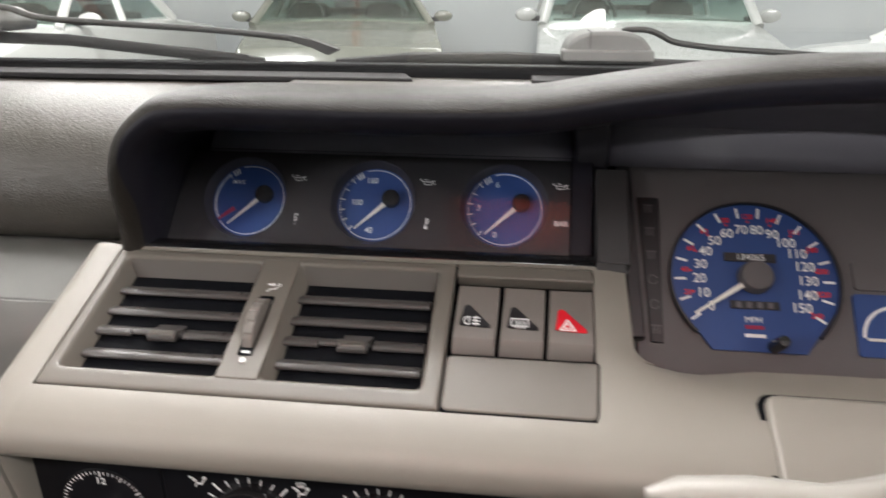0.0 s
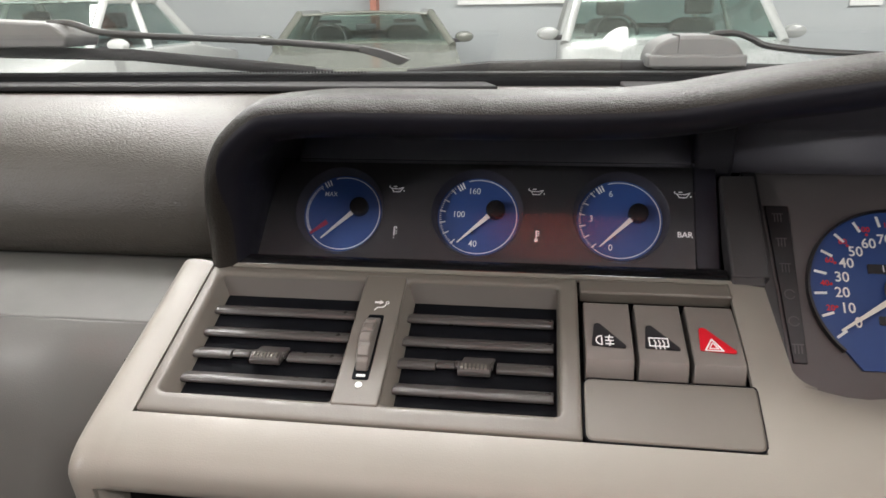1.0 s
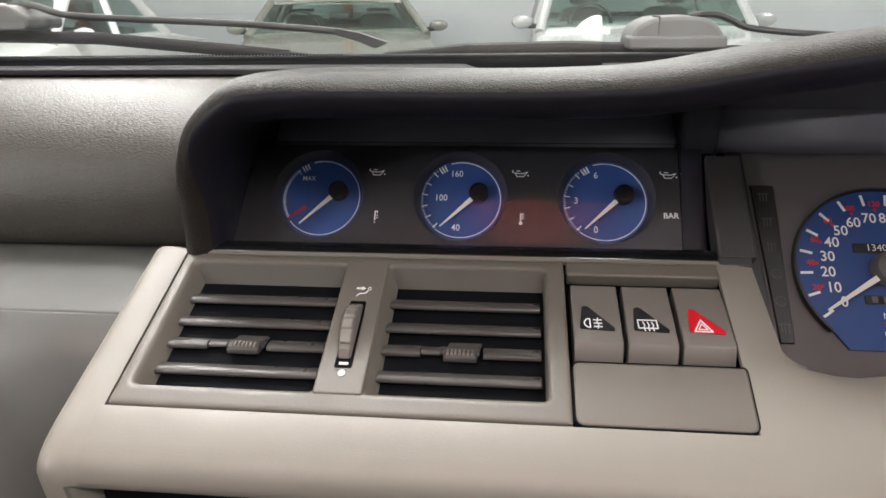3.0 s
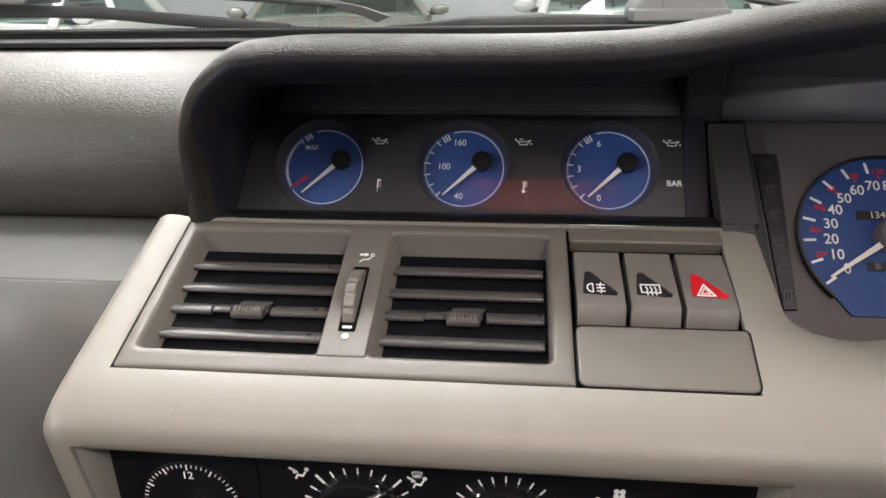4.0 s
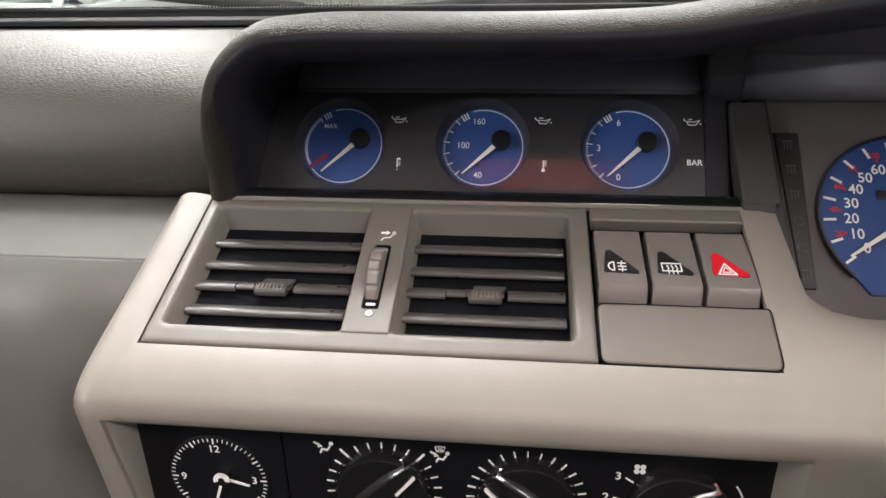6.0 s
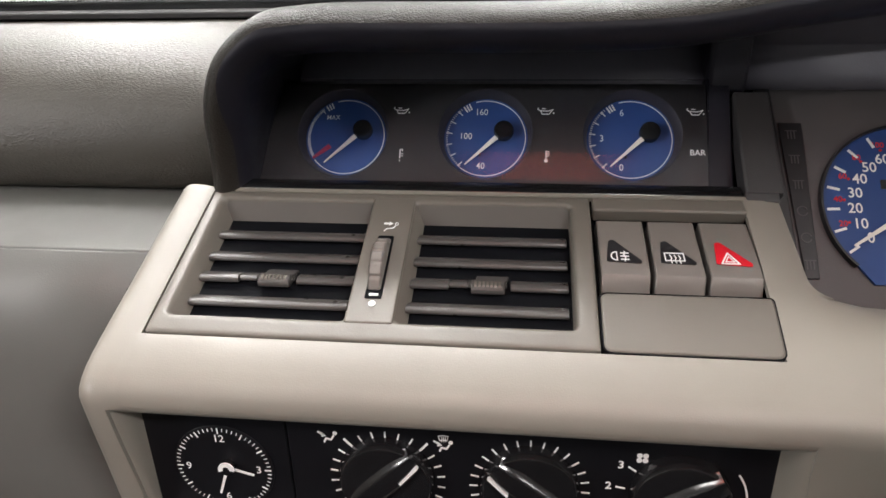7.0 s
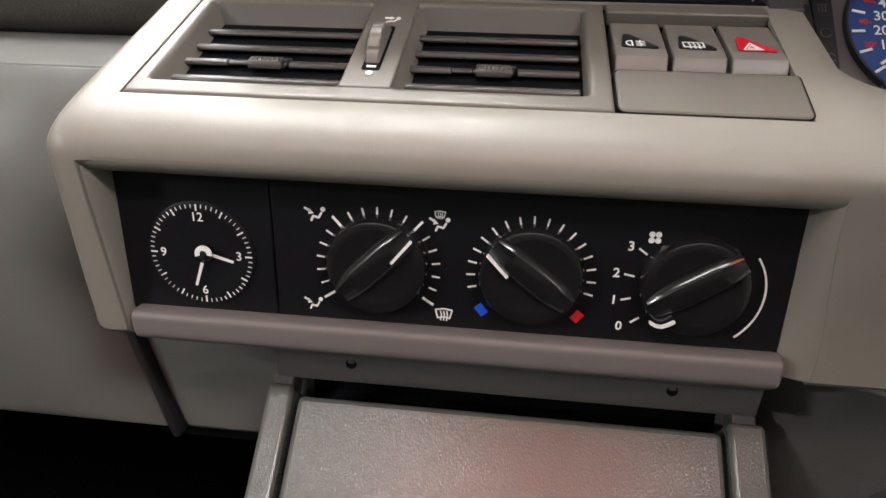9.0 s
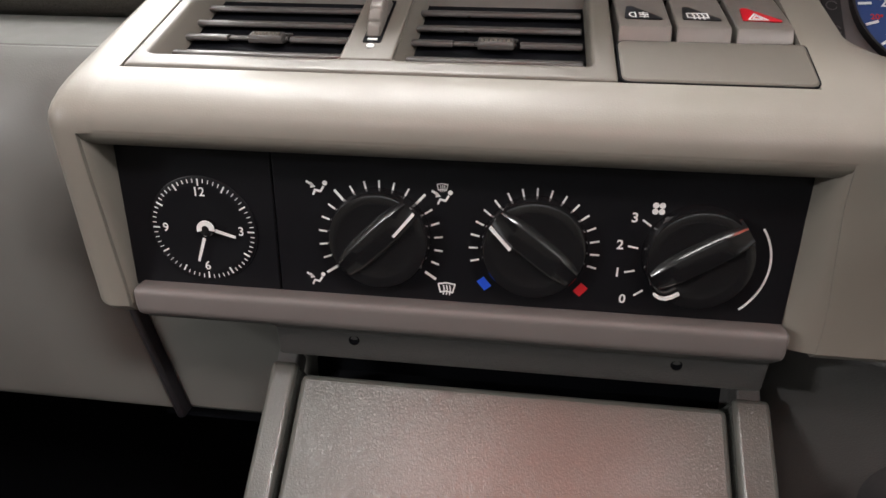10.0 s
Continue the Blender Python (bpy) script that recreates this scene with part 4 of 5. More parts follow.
def small_gauge(cx, texts, label, fine, red=False):
    g = thing("gauge", G_PLANE @ pose(cx, 0, -0.0040), label, "gauge", "small blue gauges")
    part("dial", disc(bmesh.new(), 0, 0, 0.0232, -0.001, 0.0, 56), BLUE, g, "blue dial face")
    z0, z1 = 0.0001, 0.0004
    bm = arc(bmesh.new(), 0, 0, 0.0214, 0.0218, -128, 106, z0, z1, 60)
    if red:
        arc(bm, 0, 0, 0.0213, 0.0218, -140, -128, z0, z1, 6)
    part("rim_line", bm, WHITE, g)
    bm = bmesh.new()
    if fine:
        for k in range(46):
            ray_bar(bm, 0, 0, -41 - k * 84 / 45, 0.0203, 0.0218, 0.00028, z0, z1)
        for k in range(3):
            ray_bar(bm, 0, 0, -26 - k * 4.4, 0.0186, 0.0220, 0.0008, z0, z1)
        ray_bar(bm, 0, 0, -43, 0.0186, 0.0218, 0.0004, z0, z1)
    else:
        for k in range(31):
            ray_bar(bm, 0, 0, -40 - k * 100 / 30, 0.0206, 0.0218, 0.0003, z0, z1)
        for k in range(6):
            ray_bar(bm, 0, 0, -45 - k * 18.6, 0.0184, 0.0218, 0.0006, z0, z1)
        for k in range(3):
            ray_bar(bm, 0, 0, -26 - k * 4.4, 0.0182, 0.0220, 0.0008, z0, z1)
    part("scale", bm, WHITE, g)
    if red:
        bm = stroke(bmesh.new(), -0.0178, -0.0128, -0.0085, -0.0055, 0.0014, 0.00045, 0.0007, 0.0030)
        part("red_mark", bm, REDDIM, g, "red low mark")
    for s, x, y, sz in texts:
        lettering(s, sz * 0.92, x, y, 0.0005, WHITE, g, "numeral", squeeze=0.92, bold=0.00002)
    hx, hy = 0.0098, 0.0034
    tx, ty = (-0.0107, -0.0160)
    dx, dy = tx - hx, ty - hy
    bm = stroke(bmesh.new(), hx + dx * 0.1, hy + dy * 0.1, tx, ty, 0.0028, 0.0020, 0.0027, 0.0006)
    part("needle", bm, NEEDLE, g, "white tapered needle")
    part("hub", lathe(bmesh.new(), [(0.0054, 0.0005), (0.0054, 0.0040), (0.0048, 0.0050), (0.0020, 0.0052)], hx, hy, 28), KNOB, g, "black needle boss", smooth=True)
    if red is False:
        part("stop_pin", disc(bmesh.new(), hx + dx * 0.66 + 0.0011, hy + dy * 0.66 - 0.0009, 0.0005, 0.0003, 0.003, 10), BLACK, g)


gauge_panel()
small_gauge(CENTRES[0], (("MAX", -0.0080, 0.0112, 0.0042),), "blue oil level gauge with a white needle at the bottom", True, True)
small_gauge(CENTRES[1], (("160", -0.0026, 0.0148, 0.0056), ("100", -0.0108, 0.0008, 0.0056), ("40", -0.0022, -0.0162, 0.0056)), "blue oil temperature gauge reading forty", False)
small_gauge(CENTRES[2], (("6", -0.0045, 0.0148, 0.0056), ("3", -0.0150, 0.0002, 0.0056), ("0", -0.0048, -0.0160, 0.0056)), "blue oil pressure gauge reading zero bar", False)


# ---- main cluster ----
def cluster():
    c = thing("instrument_cluster", S_PLANE, "dark grey instrument cluster with a blue speedometer", "instrument cluster")
    bm = prism(bmesh.new(), soft_poly([(-0.0625, -0.0560), (0.20, -0.0560), (0.20, 0.068), (-0.0680, 0.068)], 0.006), -0.012, -0.004)
    part("face_plate", bm, CLUSTER, c, bevel=0.001)
    part("left_wall", prism(bmesh.new(), [(-0.0735, 0.064), (-0.0655, 0.064), (-0.0594, -0.038), (-0.0670, -0.038)], -0.012, 0.003), BLACK, c, bevel=0.001)
    # column of unlit warning symbols
    part("warning_strip", prism(bmesh.new(), [(-0.0612, 0.0470), (-0.0492, 0.0470), (-0.0488, -0.0385), (-0.0556, -0.0385)], -0.0045, -0.0028), BLACK, c, "dark strip of unlit warning lamps", bevel=0.0005)
    for k in range(6):
        y = 0.0395 - k * 0.0142
        x = -0.0552 + 0.0005 * k
        bm = bmesh.new()
        if k == 3 or k == 4:
            arc(bm, x, y, 0.0022, 0.0027, 20, 340, -0.0026, -0.0024, 20)
        else:
            for q in (-1, 0, 1):
                stroke(bm, x + q * 0.0016, y - 0.0022, x + q * 0.0016, y + 0.0022, 0.0005, -0.0026, -0.0024)
            stroke(bm, x - 0.0028, y + 0.0024, x + 0.0028, y + 0.0024, 0.0005, -0.0026, -0.0024)
        part("warning_symbol", bm, DIM, c)
    # block between the cluster and the small gauges
    b = part("divider_block", boxed(0.1195, 0.1375, -0.0005, 0.061, -0.012, 0.0), DARKGREY, None, bevel=0.0012)
    b.matrix_basis = pose(0, 0.366, 1.0395, 41)
    b.parent = c
    b.matrix_parent_inverse = S_PLANE.inverted()
    b2 = part("divider_lip", boxed(0.1185, 0.1345, -0.005, 0.0005, -0.008, 0.001), DARKGREY, None, bevel=0.001)
    b2.matrix_basis = pose(0, 0.3655, 1.0392, 41)
    b2.parent = c
    b2.matrix_parent_inverse = S_PLANE.inverted()

    s = thing("speedometer", S_PLANE, "blue speedometer with white mph and red km/h figures", "speedometer")
    R = 0.0440
    pts = []
    for k in range(97):
        t = radians(-113 + 226 * k / 96 + 90)
        pts.append((R * math.cos(t), R * math.sin(t)))
    pts = [p for p in pts if p[1] > -0.031] + [(-0.024, -0.0405), (0.024, -0.0405)]
    part("dial", prism(bmesh.new(), pts, -0.0045, -0.0025), BLUE, s, "blue dial with a flat foot")
    rim = bmesh.new()
    arc(rim, 0, 0, 0.0440, 0.0452, -45, 225, -0.0045, -0.0005, 60)
    part("rim", rim, BLACK, s)
    z0, z1 = -0.0024, -0.0020
    for k in range(16):
        part("tick", ray_bar(bmesh.new(), 0, 0, -126 + k * 16.67, 0.0360, 0.0420, 0.0013, z0, z1), WHITE, s)
    for k in range(16):
        a = -126 + k * 16.67
        x, y = polar(0, 0, a, 0.0287 if k < 10 else 0.0282)
        lettering(str(10 * k), 0.0076, x, y, -0.0021, WHITE, s, "numeral", squeeze=0.95, bold=0.0001)
    for k in range(1, 13):
        a = -126 + k * 2 * 10 / 1.609 * 1.667
        if a > 128:
            break
        x, y = polar(0, 0, a, 0.0365)
        lettering(str(20 * k), 0.0042, x, y, -0.0021, RED, s, "kilometre_numeral", bold=0.0001)
        x2, y2 = polar(0, 0, a, 0.0335)
        part("kilometre_mark", disc(bmesh.new(), x2, y2, 0.0007, z0, z1, 10), RED, s)
    part("odometer_window", prism(bmesh.new(), rounded(-0.0150, 0.0125, 0.0095, 0.0145, 0.0005), -0.0026, -0.0019), BLACK, s)
    lettering("134065", 0.0052, -0.0012, 0.0120, -0.0017, WHITE, s, "odometer_figures")
    part("trip_window", prism(bmesh.new(), rounded(-0.0135, 0.0120, -0.0175, -0.0130, 0.0005), -0.0026, -0.0019), BLACK, s)
    for k in range(4):
        part("trip_bar", boxed(-0.0105 + k * 0.0055, -0.0078 + k * 0.0055, -0.0169, -0.0136, -0.0018, -0.0016), DIM, s)
    lettering("MPH", 0.0045, -0.002, -0.0235, -0.0021, WHITE, s)
    part("unit_bar", boxed(-0.0065, 0.0030, -0.0285, -0.0265, z0, z1), REDDIM, s)
    part("unit_bar", boxed(-0.0070, 0.0035, -0.0330, -0.0312, z0, z1), WHITE, s)
    part("hub", lathe(bmesh.new(), [(0.0090, -0.0020), (0.0086, 0.0035), (0.0078, 0.0045), (0.003, 0.0047)], n=36), CLUSTER, s, "grey needle boss", smooth=True)
    x, y = polar(0, 0, -124, 0.0395)
    part("needle", stroke(bmesh.new(), x * 0.2, y * 0.2, x, y, 0.0030, 0.0005, 0.0012, 0.0012), NEEDLE, s, "cream needle at zero")
    part("trip_knob", lathe(bmesh.new(), [(0.0036, -0.003), (0.0034, 0.010), (0.0028, 0.012), (0.001, 0.0122)], 0.0075, -0.0375, 20), KNOB, s, "black reset knob", smooth=True)

    g = thing("temperature_gauge", S_PLANE @ pose(0.0485, 0, 0), "blue auxiliary gauge beside the speedometer", "gauge")
    part("dial", prism(bmesh.new(), rounded(0.0015, 0.045, -0.0400, -0.0060, 0.002), -0.0045, -0.0025), BLUE, g)
    part("scale", arc(bmesh.new(), 0.022, -0.030, 0.0165, 0.0180, 10, 180, -0.0024, -0.0020, 30), WHITE, g)
    part("needle", stroke(bmesh.new(), 0.006, -0.031, 0.030, -0.031, 0.0014, -0.0018, -0.0012), NEEDLE, g)
    part("display", prism(bmesh.new(), rounded(0.0035, 0.05, -0.0035, 0.0130, 0.002), -0.0045, -0.0028), CLUSTER, g)


cluster()


# ---- air vents ----
def air_vents():
    v = thing("air_vent", V_PLANE, "taupe double air vent with tilted slats and a thumbwheel", "air vent")
    x0, x1, y0, y1 = -0.1480, 0.0443, -0.0006, 0.0918
    sl = ((-0.1418, -0.0622), (-0.0414, 0.0352))
    s0, s1 = 0.0098, 0.0852
    bm = bmesh.new()

    def loop(rect, r, z):
        return [bm.verts.new((x, y, z)) for x, y in rounded(*rect, r, 5)]

    def skin(loops):
        for p, q in zip(loops, loops[1:]):
            for k in range(len(p)):
                bm.faces.new((p[k], p[(k + 1) % len(p)], q[(k + 1) % len(q)], q[k]))

    edges = []
    outer = [loop((x0 + e, x1 - e, y0 + e, y1 - e), 0.0013 + e * 0.5, z) for e, z in ((0.0026, 0.0004), (0.0014, 0.0004), (0.0006, 0.0002), (0.0001, -0.0003), (0.0, -0.0010), (0.0, -0.0060))]
    skin(outer)
    edges.append(outer[0])
    for c, d in sl:
        ring = [loop((c - e + i, d + e, s0 - e, s1 + e), 0.0026 + e, z) for e, z, i in ((0.0036, 0.0004, 0), (0.0018, 0.0004, 0), (0.0009, 0.0001, 0), (0.0002, -0.0006, 0.0002), (-0.0002, -0.0018, 0.0008), (-0.0006, -0.0095, 0.0040))]
        skin(ring)
        edges.append(ring[0])
    flat = []
    for lp in edges:
        for k in range(len(lp)):
            flat.append(bm.edges.get((lp[k], lp[(k + 1) % len(lp)])))
    bmesh.ops.triangle_fill(bm, use_beauty=True, use_dissolve=False, edges=flat)
    part("frame", bm, VENT, v, "taupe vent frame", smooth=True)
    # black plate painted as the shade behind the frame and switches
    part("frame_gap_shade", boxed(x0 - 0.001, 0.1182, y0 - 0.0016, y1 + 0.001, -0.012, -0.0095), VOID, v)
    for a, b in sl:
        bm = bmesh.new()
        o = [(a, s0), (b, s0), (b, s1), (a, s1)]
        i2 = [(a + 0.001, s0 - 0.008), (b - 0.001, s0 - 0.008), (b - 0.001, s1 - 0.0150), (a + 0.001, s1 - 0.0150)]
        top = [bm.verts.new((x, y, -0.0012)) for x, y in o]
        bot = [bm.verts.new((x, y, -0.022)) for x, y in i2]
        bm.faces.new((top[2], top[3], bot[3], bot[2]))
        for k in (1, 3):
            p0, p1 = top[k], top[(k + 1) % 4]
            q0, q1 = [bm.verts.new((q.co.x, q.co.y, -0.0075)) for q in (p0, p1)]
            bm.faces.new((p0, p1, q1, q0))
        part("duct", bm, DUCT, v)
        # deeper duct walls and floor are near-black, shade put into their colour
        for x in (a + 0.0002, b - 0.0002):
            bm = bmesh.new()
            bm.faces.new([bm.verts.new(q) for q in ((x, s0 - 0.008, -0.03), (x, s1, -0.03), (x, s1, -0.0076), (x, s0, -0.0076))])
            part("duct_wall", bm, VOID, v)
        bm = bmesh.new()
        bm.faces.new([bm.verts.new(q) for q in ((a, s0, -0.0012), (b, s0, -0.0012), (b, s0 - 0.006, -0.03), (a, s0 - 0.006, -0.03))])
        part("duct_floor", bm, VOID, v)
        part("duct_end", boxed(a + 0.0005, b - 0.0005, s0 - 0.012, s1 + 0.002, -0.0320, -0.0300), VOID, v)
        mid = (a + b) / 2
        for k, s in enumerate((0.0638, 0.0490, 0.0355, 0.0208)):
            bm = bmesh.new()
            prof = [(0.0, -0.0011), (0.0001, 0.0002), (0.0006, 0.0007), (0.0028, 0.0014), (0.0035, 0.0014), (0.0076, 0.0008), (0.0076, -0.0002), (0.0034, -0.0014), (0.0008, -0.0015)]
            c, d = a + 0.0030, b - 0.0022
            if k == 2:
                spans = ((c, mid - 0.0175, 1.0, 0.0), (mid - 0.0175, mid - 0.0088, 0.7, 0.0016), (mid - 0.0088, mid + 0.0088, 0.7, 0.0022), (mid + 0.0105, d, 1.0, 0.0))
            else:
                spans = ((c, d, 1.0, 0.0),)
            for c, d, q, back in spans:
                prism(bm, [(y * (1 if back == 0 else 0.8) + back, z * q) for y, z in prof], c, d)
            place = pose(0, s, -0.0060, -TILT_V - 2)
            o = part("slat", bm, SLAT, v, smooth=True, bevel=0.0005)
            o.matrix_basis = place @ Matrix(((0, 0, 1, 0), (1, 0, 0, 0), (0, 1, 0, 0), (0, 0, 0, 1)))
            if k == 2:
                bm = prism(bmesh.new(), [(-0.0026, -0.0018), (-0.0030, 0.0004), (-0.0022, 0.0016), (0.0026, 0.0030), (0.0034, 0.0028), (0.0040, -0.0018)], mid - 0.0070, mid + 0.0080)
                tab = part("tab", bm, SLAT, v, "ribbed slide tab", smooth=True, bevel=0.0006)
                tab.matrix_basis = place @ Matrix(((0, 0, 1, 0), (1, 0, 0, 0), (0, 1, 0, 0), (0, 0, 0, 1)))
                part("tab_plate", prism(bmesh.new(), soft_poly([(mid - 0.0058, 0.003), (mid + 0.0084, 0.003), (mid + 0.0098, 0.0088), (mid - 0.0050, 0.0088)], 0.001), 0.0010, 0.0023), SLAT, v, bevel=0.0004).matrix_basis = place
                for r in range(7):
                    bm = prism(bmesh.new(), [(-0.0020, 0.00165), (-0.0014, 0.0024), (0.0012, 0.0031), (0.0016, 0.0027)], mid - 0.0056 + r * 0.0018, mid - 0.0046 + r * 0.0018)
                    part("rib", bm, VENT, tab)
    # vertical guide fins deep in the ducts, blackened for the shade there
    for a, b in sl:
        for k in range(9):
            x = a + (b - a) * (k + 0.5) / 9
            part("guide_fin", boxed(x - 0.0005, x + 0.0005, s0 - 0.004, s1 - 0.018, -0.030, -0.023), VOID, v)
    # bar between the two outlets
    part("divider", prism(bmesh.new(), [(-0.0624, s0 - 0.0016), (-0.0412, s0 - 0.0016), (-0.0412, s1 + 0.0030), (-0.0624, s1 + 0.0030)], -0.0085, 0.0009), VENT, v, "taupe bar between the outlets", bevel=0.0009, seg=3)
    # thumbwheel in its slot, a black plate that paints the slot's shade
    part("wheel_slot", prism(bmesh.new(), rounded(-0.0557, -0.0481, 0.0215, 0.0604, 0.001), 0.0006, 0.00125), VOID, v, bevel=0.0002)
    bm = bmesh.new()
    n = 144
    rings = []
    for x, inset in ((-0.0549, 0.0010), (-0.0546, 0.0004), (-0.0541, 0.0), (-0.0499, 0.0), (-0.0494, 0.0004), (-0.0491, 0.0010)):
        ring = []
        for k in range(n):
            deg = 360 * k / n
            notch = math.exp(-(((deg + 4) % 20 - 10) / 1.9) ** 2)
            r = 0.0200 - inset - 0.0010 * notch
            ring.append(bm.verts.new((x, 0.0420 + r * math.cos(radians(deg)), -0.0104 + r * math.sin(radians(deg)))))
        rings.append(ring)
    for p, q in zip(rings, rings[1:]):
        for k in range(n):
            bm.faces.new((p[k], p[(k + 1) % n], q[(k + 1) % n], q[k]))
    bm.faces.new(rings[0])
    bm.faces.new(rings[-1][::-1])
    part("thumbwheel", bm, SWITCH, v, "notched grey thumbwheel", smooth=True)
    bm = bmesh.new()
    disc(bm, -0.0517, 0.0186, 0.0016, 0.0009, 0.0014, 20)
    box(bm, -0.0537, -0.0497, 0.0228, 0.0240, 0.0013, 0.0017)
    part("closed_mark", bm, WHITE, v, "white printed dot")
    bm = bmesh.new()
    stroke(bm, -0.0555, 0.0690, -0.0515, 0.0690, 0.0012, 0.0010, 0.0013)
    prism(bm, [(-0.0520, 0.0705), (-0.0495, 0.0690), (-0.0520, 0.0675)], 0.0010, 0.0013)
    arc(bm, -0.0470, 0.0688, 0.0008, 0.0012, 0, 360, 0.0010, 0.0013, 14)
    path(bm, [(-0.0478, 0.0672), (-0.0490, 0.0655), (-0.0530, 0.0650), (-0.0545, 0.0632)], 0.0006, 0.0010, 0.0013)
    for q in bm.verts:
        q.co.x, q.co.y = -0.0510 + (q.co.x + 0.0510) * 0.74, 0.0668 + (q.co.y - 0.0668) * 0.88
    part("airflow_symbol", bm, WHITE, v)


# ---- switches ----
def switches():
    rail = part("trim_strip", prism(bmesh.new(), soft_poly([(0.0453, 0.0906), (0.1162, 0.0906), (0.1168, 0.0815), (0.0456, 0.0815)], 0.0012), -0.006, 0.0014), VENT, bevel=0.0012)
    rail.matrix_basis = V_PLANE
    tagged(rail, "slim taupe plastic strip above the switches", "trim strip")
    bounds = ((0.0464, 0.0681), (0.0692, 0.0912), (0.0923, 0.1149))
    tops = ((0.0466, 0.0690), (0.0706, 0.0924), (0.0940, 0.1166))
    for k, ((b0, b1), (t0, t1)) in enumerate(zip(bounds, tops)):
        lab = ("grey rocker switch with a white fog lamp symbol", "grey rocker switch with a white heated rear window symbol", "grey rocker switch with a red hazard triangle")[k]
        sw = thing("switch", V_PLANE, lab, "switch", "dashboard rocker switches")
        bm = bmesh.new()
        rows = []
        for y, z, f in ((0.0790, -0.010, 1.0), (0.0790, -0.0036, 1.0), (0.0780, -0.0024, 0.98), (0.0680, -0.0012, 0.8), (0.0550, 0.0003, 0.5), (0.0400, 0.0020, 0.15), (0.0392, 0.0017, 0.13), (0.0352, -0.0034, 0.0), (0.0344, -0.0044, 0.0), (0.0344, -0.010, 0.0)):
            c0, c1 = b0 + (t0 - b0) * f + 0.0004, b1 + (t1 - b1) * f - 0.0005
            rows.append([(c0, y, z), (c1, y, z)])
        grid(bm, rows)
        bm.verts.ensure_lookup_table()
        nrow = len(rows)
        bm.faces.new([bm.verts[2 * i] for i in range(nrow)])
        bm.faces.new([bm.verts[2 * i + 1] for i in range(nrow)][::-1])
        part("rocker", bm, SWITCH, sw, smooth=True, bevel=0.0006)

        def on(x, y):
            """A place on the rocker's sloped face."""
            return x, y, -0.0012 + (0.0680 - y) * (0.0032 / 0.0280) + 0.0003

        cx = (b0 + b1 + t0 + t1) / 4
        tri = soft_poly([(cx - 0.0062, 0.0622), (cx - 0.0080, 0.0476), (cx + 0.0070, 0.0466), (cx + 0.0074, 0.0484), (cx - 0.0040, 0.0630)], 0.0012)
        bm = prism(bmesh.new(), tri, 0.0, 0.0003)
        for vv in bm.verts:
            vv.co.z += on(0, vv.co.y)[2]
        part("symbol_field", bm, HAZARD if k == 2 else BLACK, sw, "red triangle field" if k == 2 else "black triangle field")
        bm = bmesh.new()
        z0, z1 = 0.0004, 0.0006
        ox, oy = cx - 0.0020, 0.0505
        if k == 0:
            arc(bm, ox - 0.0014, oy, 0.0018, 0.0023, 80, 280, z0, z1, 16)
            stroke(bm, ox - 0.0012, oy + 0.0021, ox - 0.0012, oy - 0.0021, 0.0005, z0, z1)
            for q in (-0.0016, 0, 0.0016):
                stroke(bm, ox + 0.0002, oy + q, ox + 0.0036, oy + q, 0.0005, z0, z1)
            path(bm, [(ox + 0.0020, oy + 0.0024), (ox + 0.0016, oy + 0.0008), (ox + 0.0022, oy - 0.0008), (ox + 0.0018, oy - 0.0024)], 0.0005, z0, z1)
        elif k == 1:
            path(bm, [(ox - 0.0034, oy + 0.0022), (ox + 0.0040, oy + 0.0022), (ox + 0.0040, oy - 0.0016), (ox - 0.0034, oy - 0.0016), (ox - 0.0034, oy + 0.0022)], 0.0005, z0, z1)
            for q in (-0.0014, 0.0003, 0.0020):
                path(bm, [(ox + q, oy + 0.0012), (ox + q + 0.0005, oy - 0.0002), (ox + q, oy - 0.0014), (ox + q + 0.0003, oy - 0.0028)], 0.0005, z0, z1)
        else:
            for r, w in ((0.0036, 0.0006), (0.0018, 0.0004)):
                pts = [(ox, oy - 0.0004 + r * 0.95), (ox - r * 0.95, oy - 0.0004 - r * 0.55), (ox + r * 0.95, oy - 0.0004 - r * 0.55), (ox, oy - 0.0004 + r * 0.95)]
                path(bm, pts, w, z0, z1)
        for vv in bm.verts:
            vv.co.x, vv.co.y = ox + (vv.co.x - ox) * 1.1, oy + 0.0005 + (vv.co.y - oy) * 1.36
            vv.co.z += on(0, vv.co.y)[2]
        part("symbol", bm, WHITE, sw, "white printed symbol")
    lid = thing("blank_cover", V_PLANE, "plain taupe plastic blanking cover under the switches", "cover")
    outline = [(0.0454, 0.0298), (0.1154, 0.0298), (0.1162, 0.0280), (0.1143, -0.0010), (0.0453, -0.0010)]
    part("panel", prism(bmesh.new(), soft_poly(outline, 0.0040), -0.006, 0.0009), VENT, lid, bevel=0.0011, seg=3)
    # black plate under the cover; its edge stands in for the gap's shade
    part("seam", prism(bmesh.new(), soft_poly([(x + (0.0005 if x > 0.08 else -0.0006), y + (0.0006 if y > 0.01 else -0.0004)) for x, y in outline], 0.0044), -0.007, 0.0003), VOID, lid, "black plate painted as the shaded gap round the cover")


air_vents()
switches()


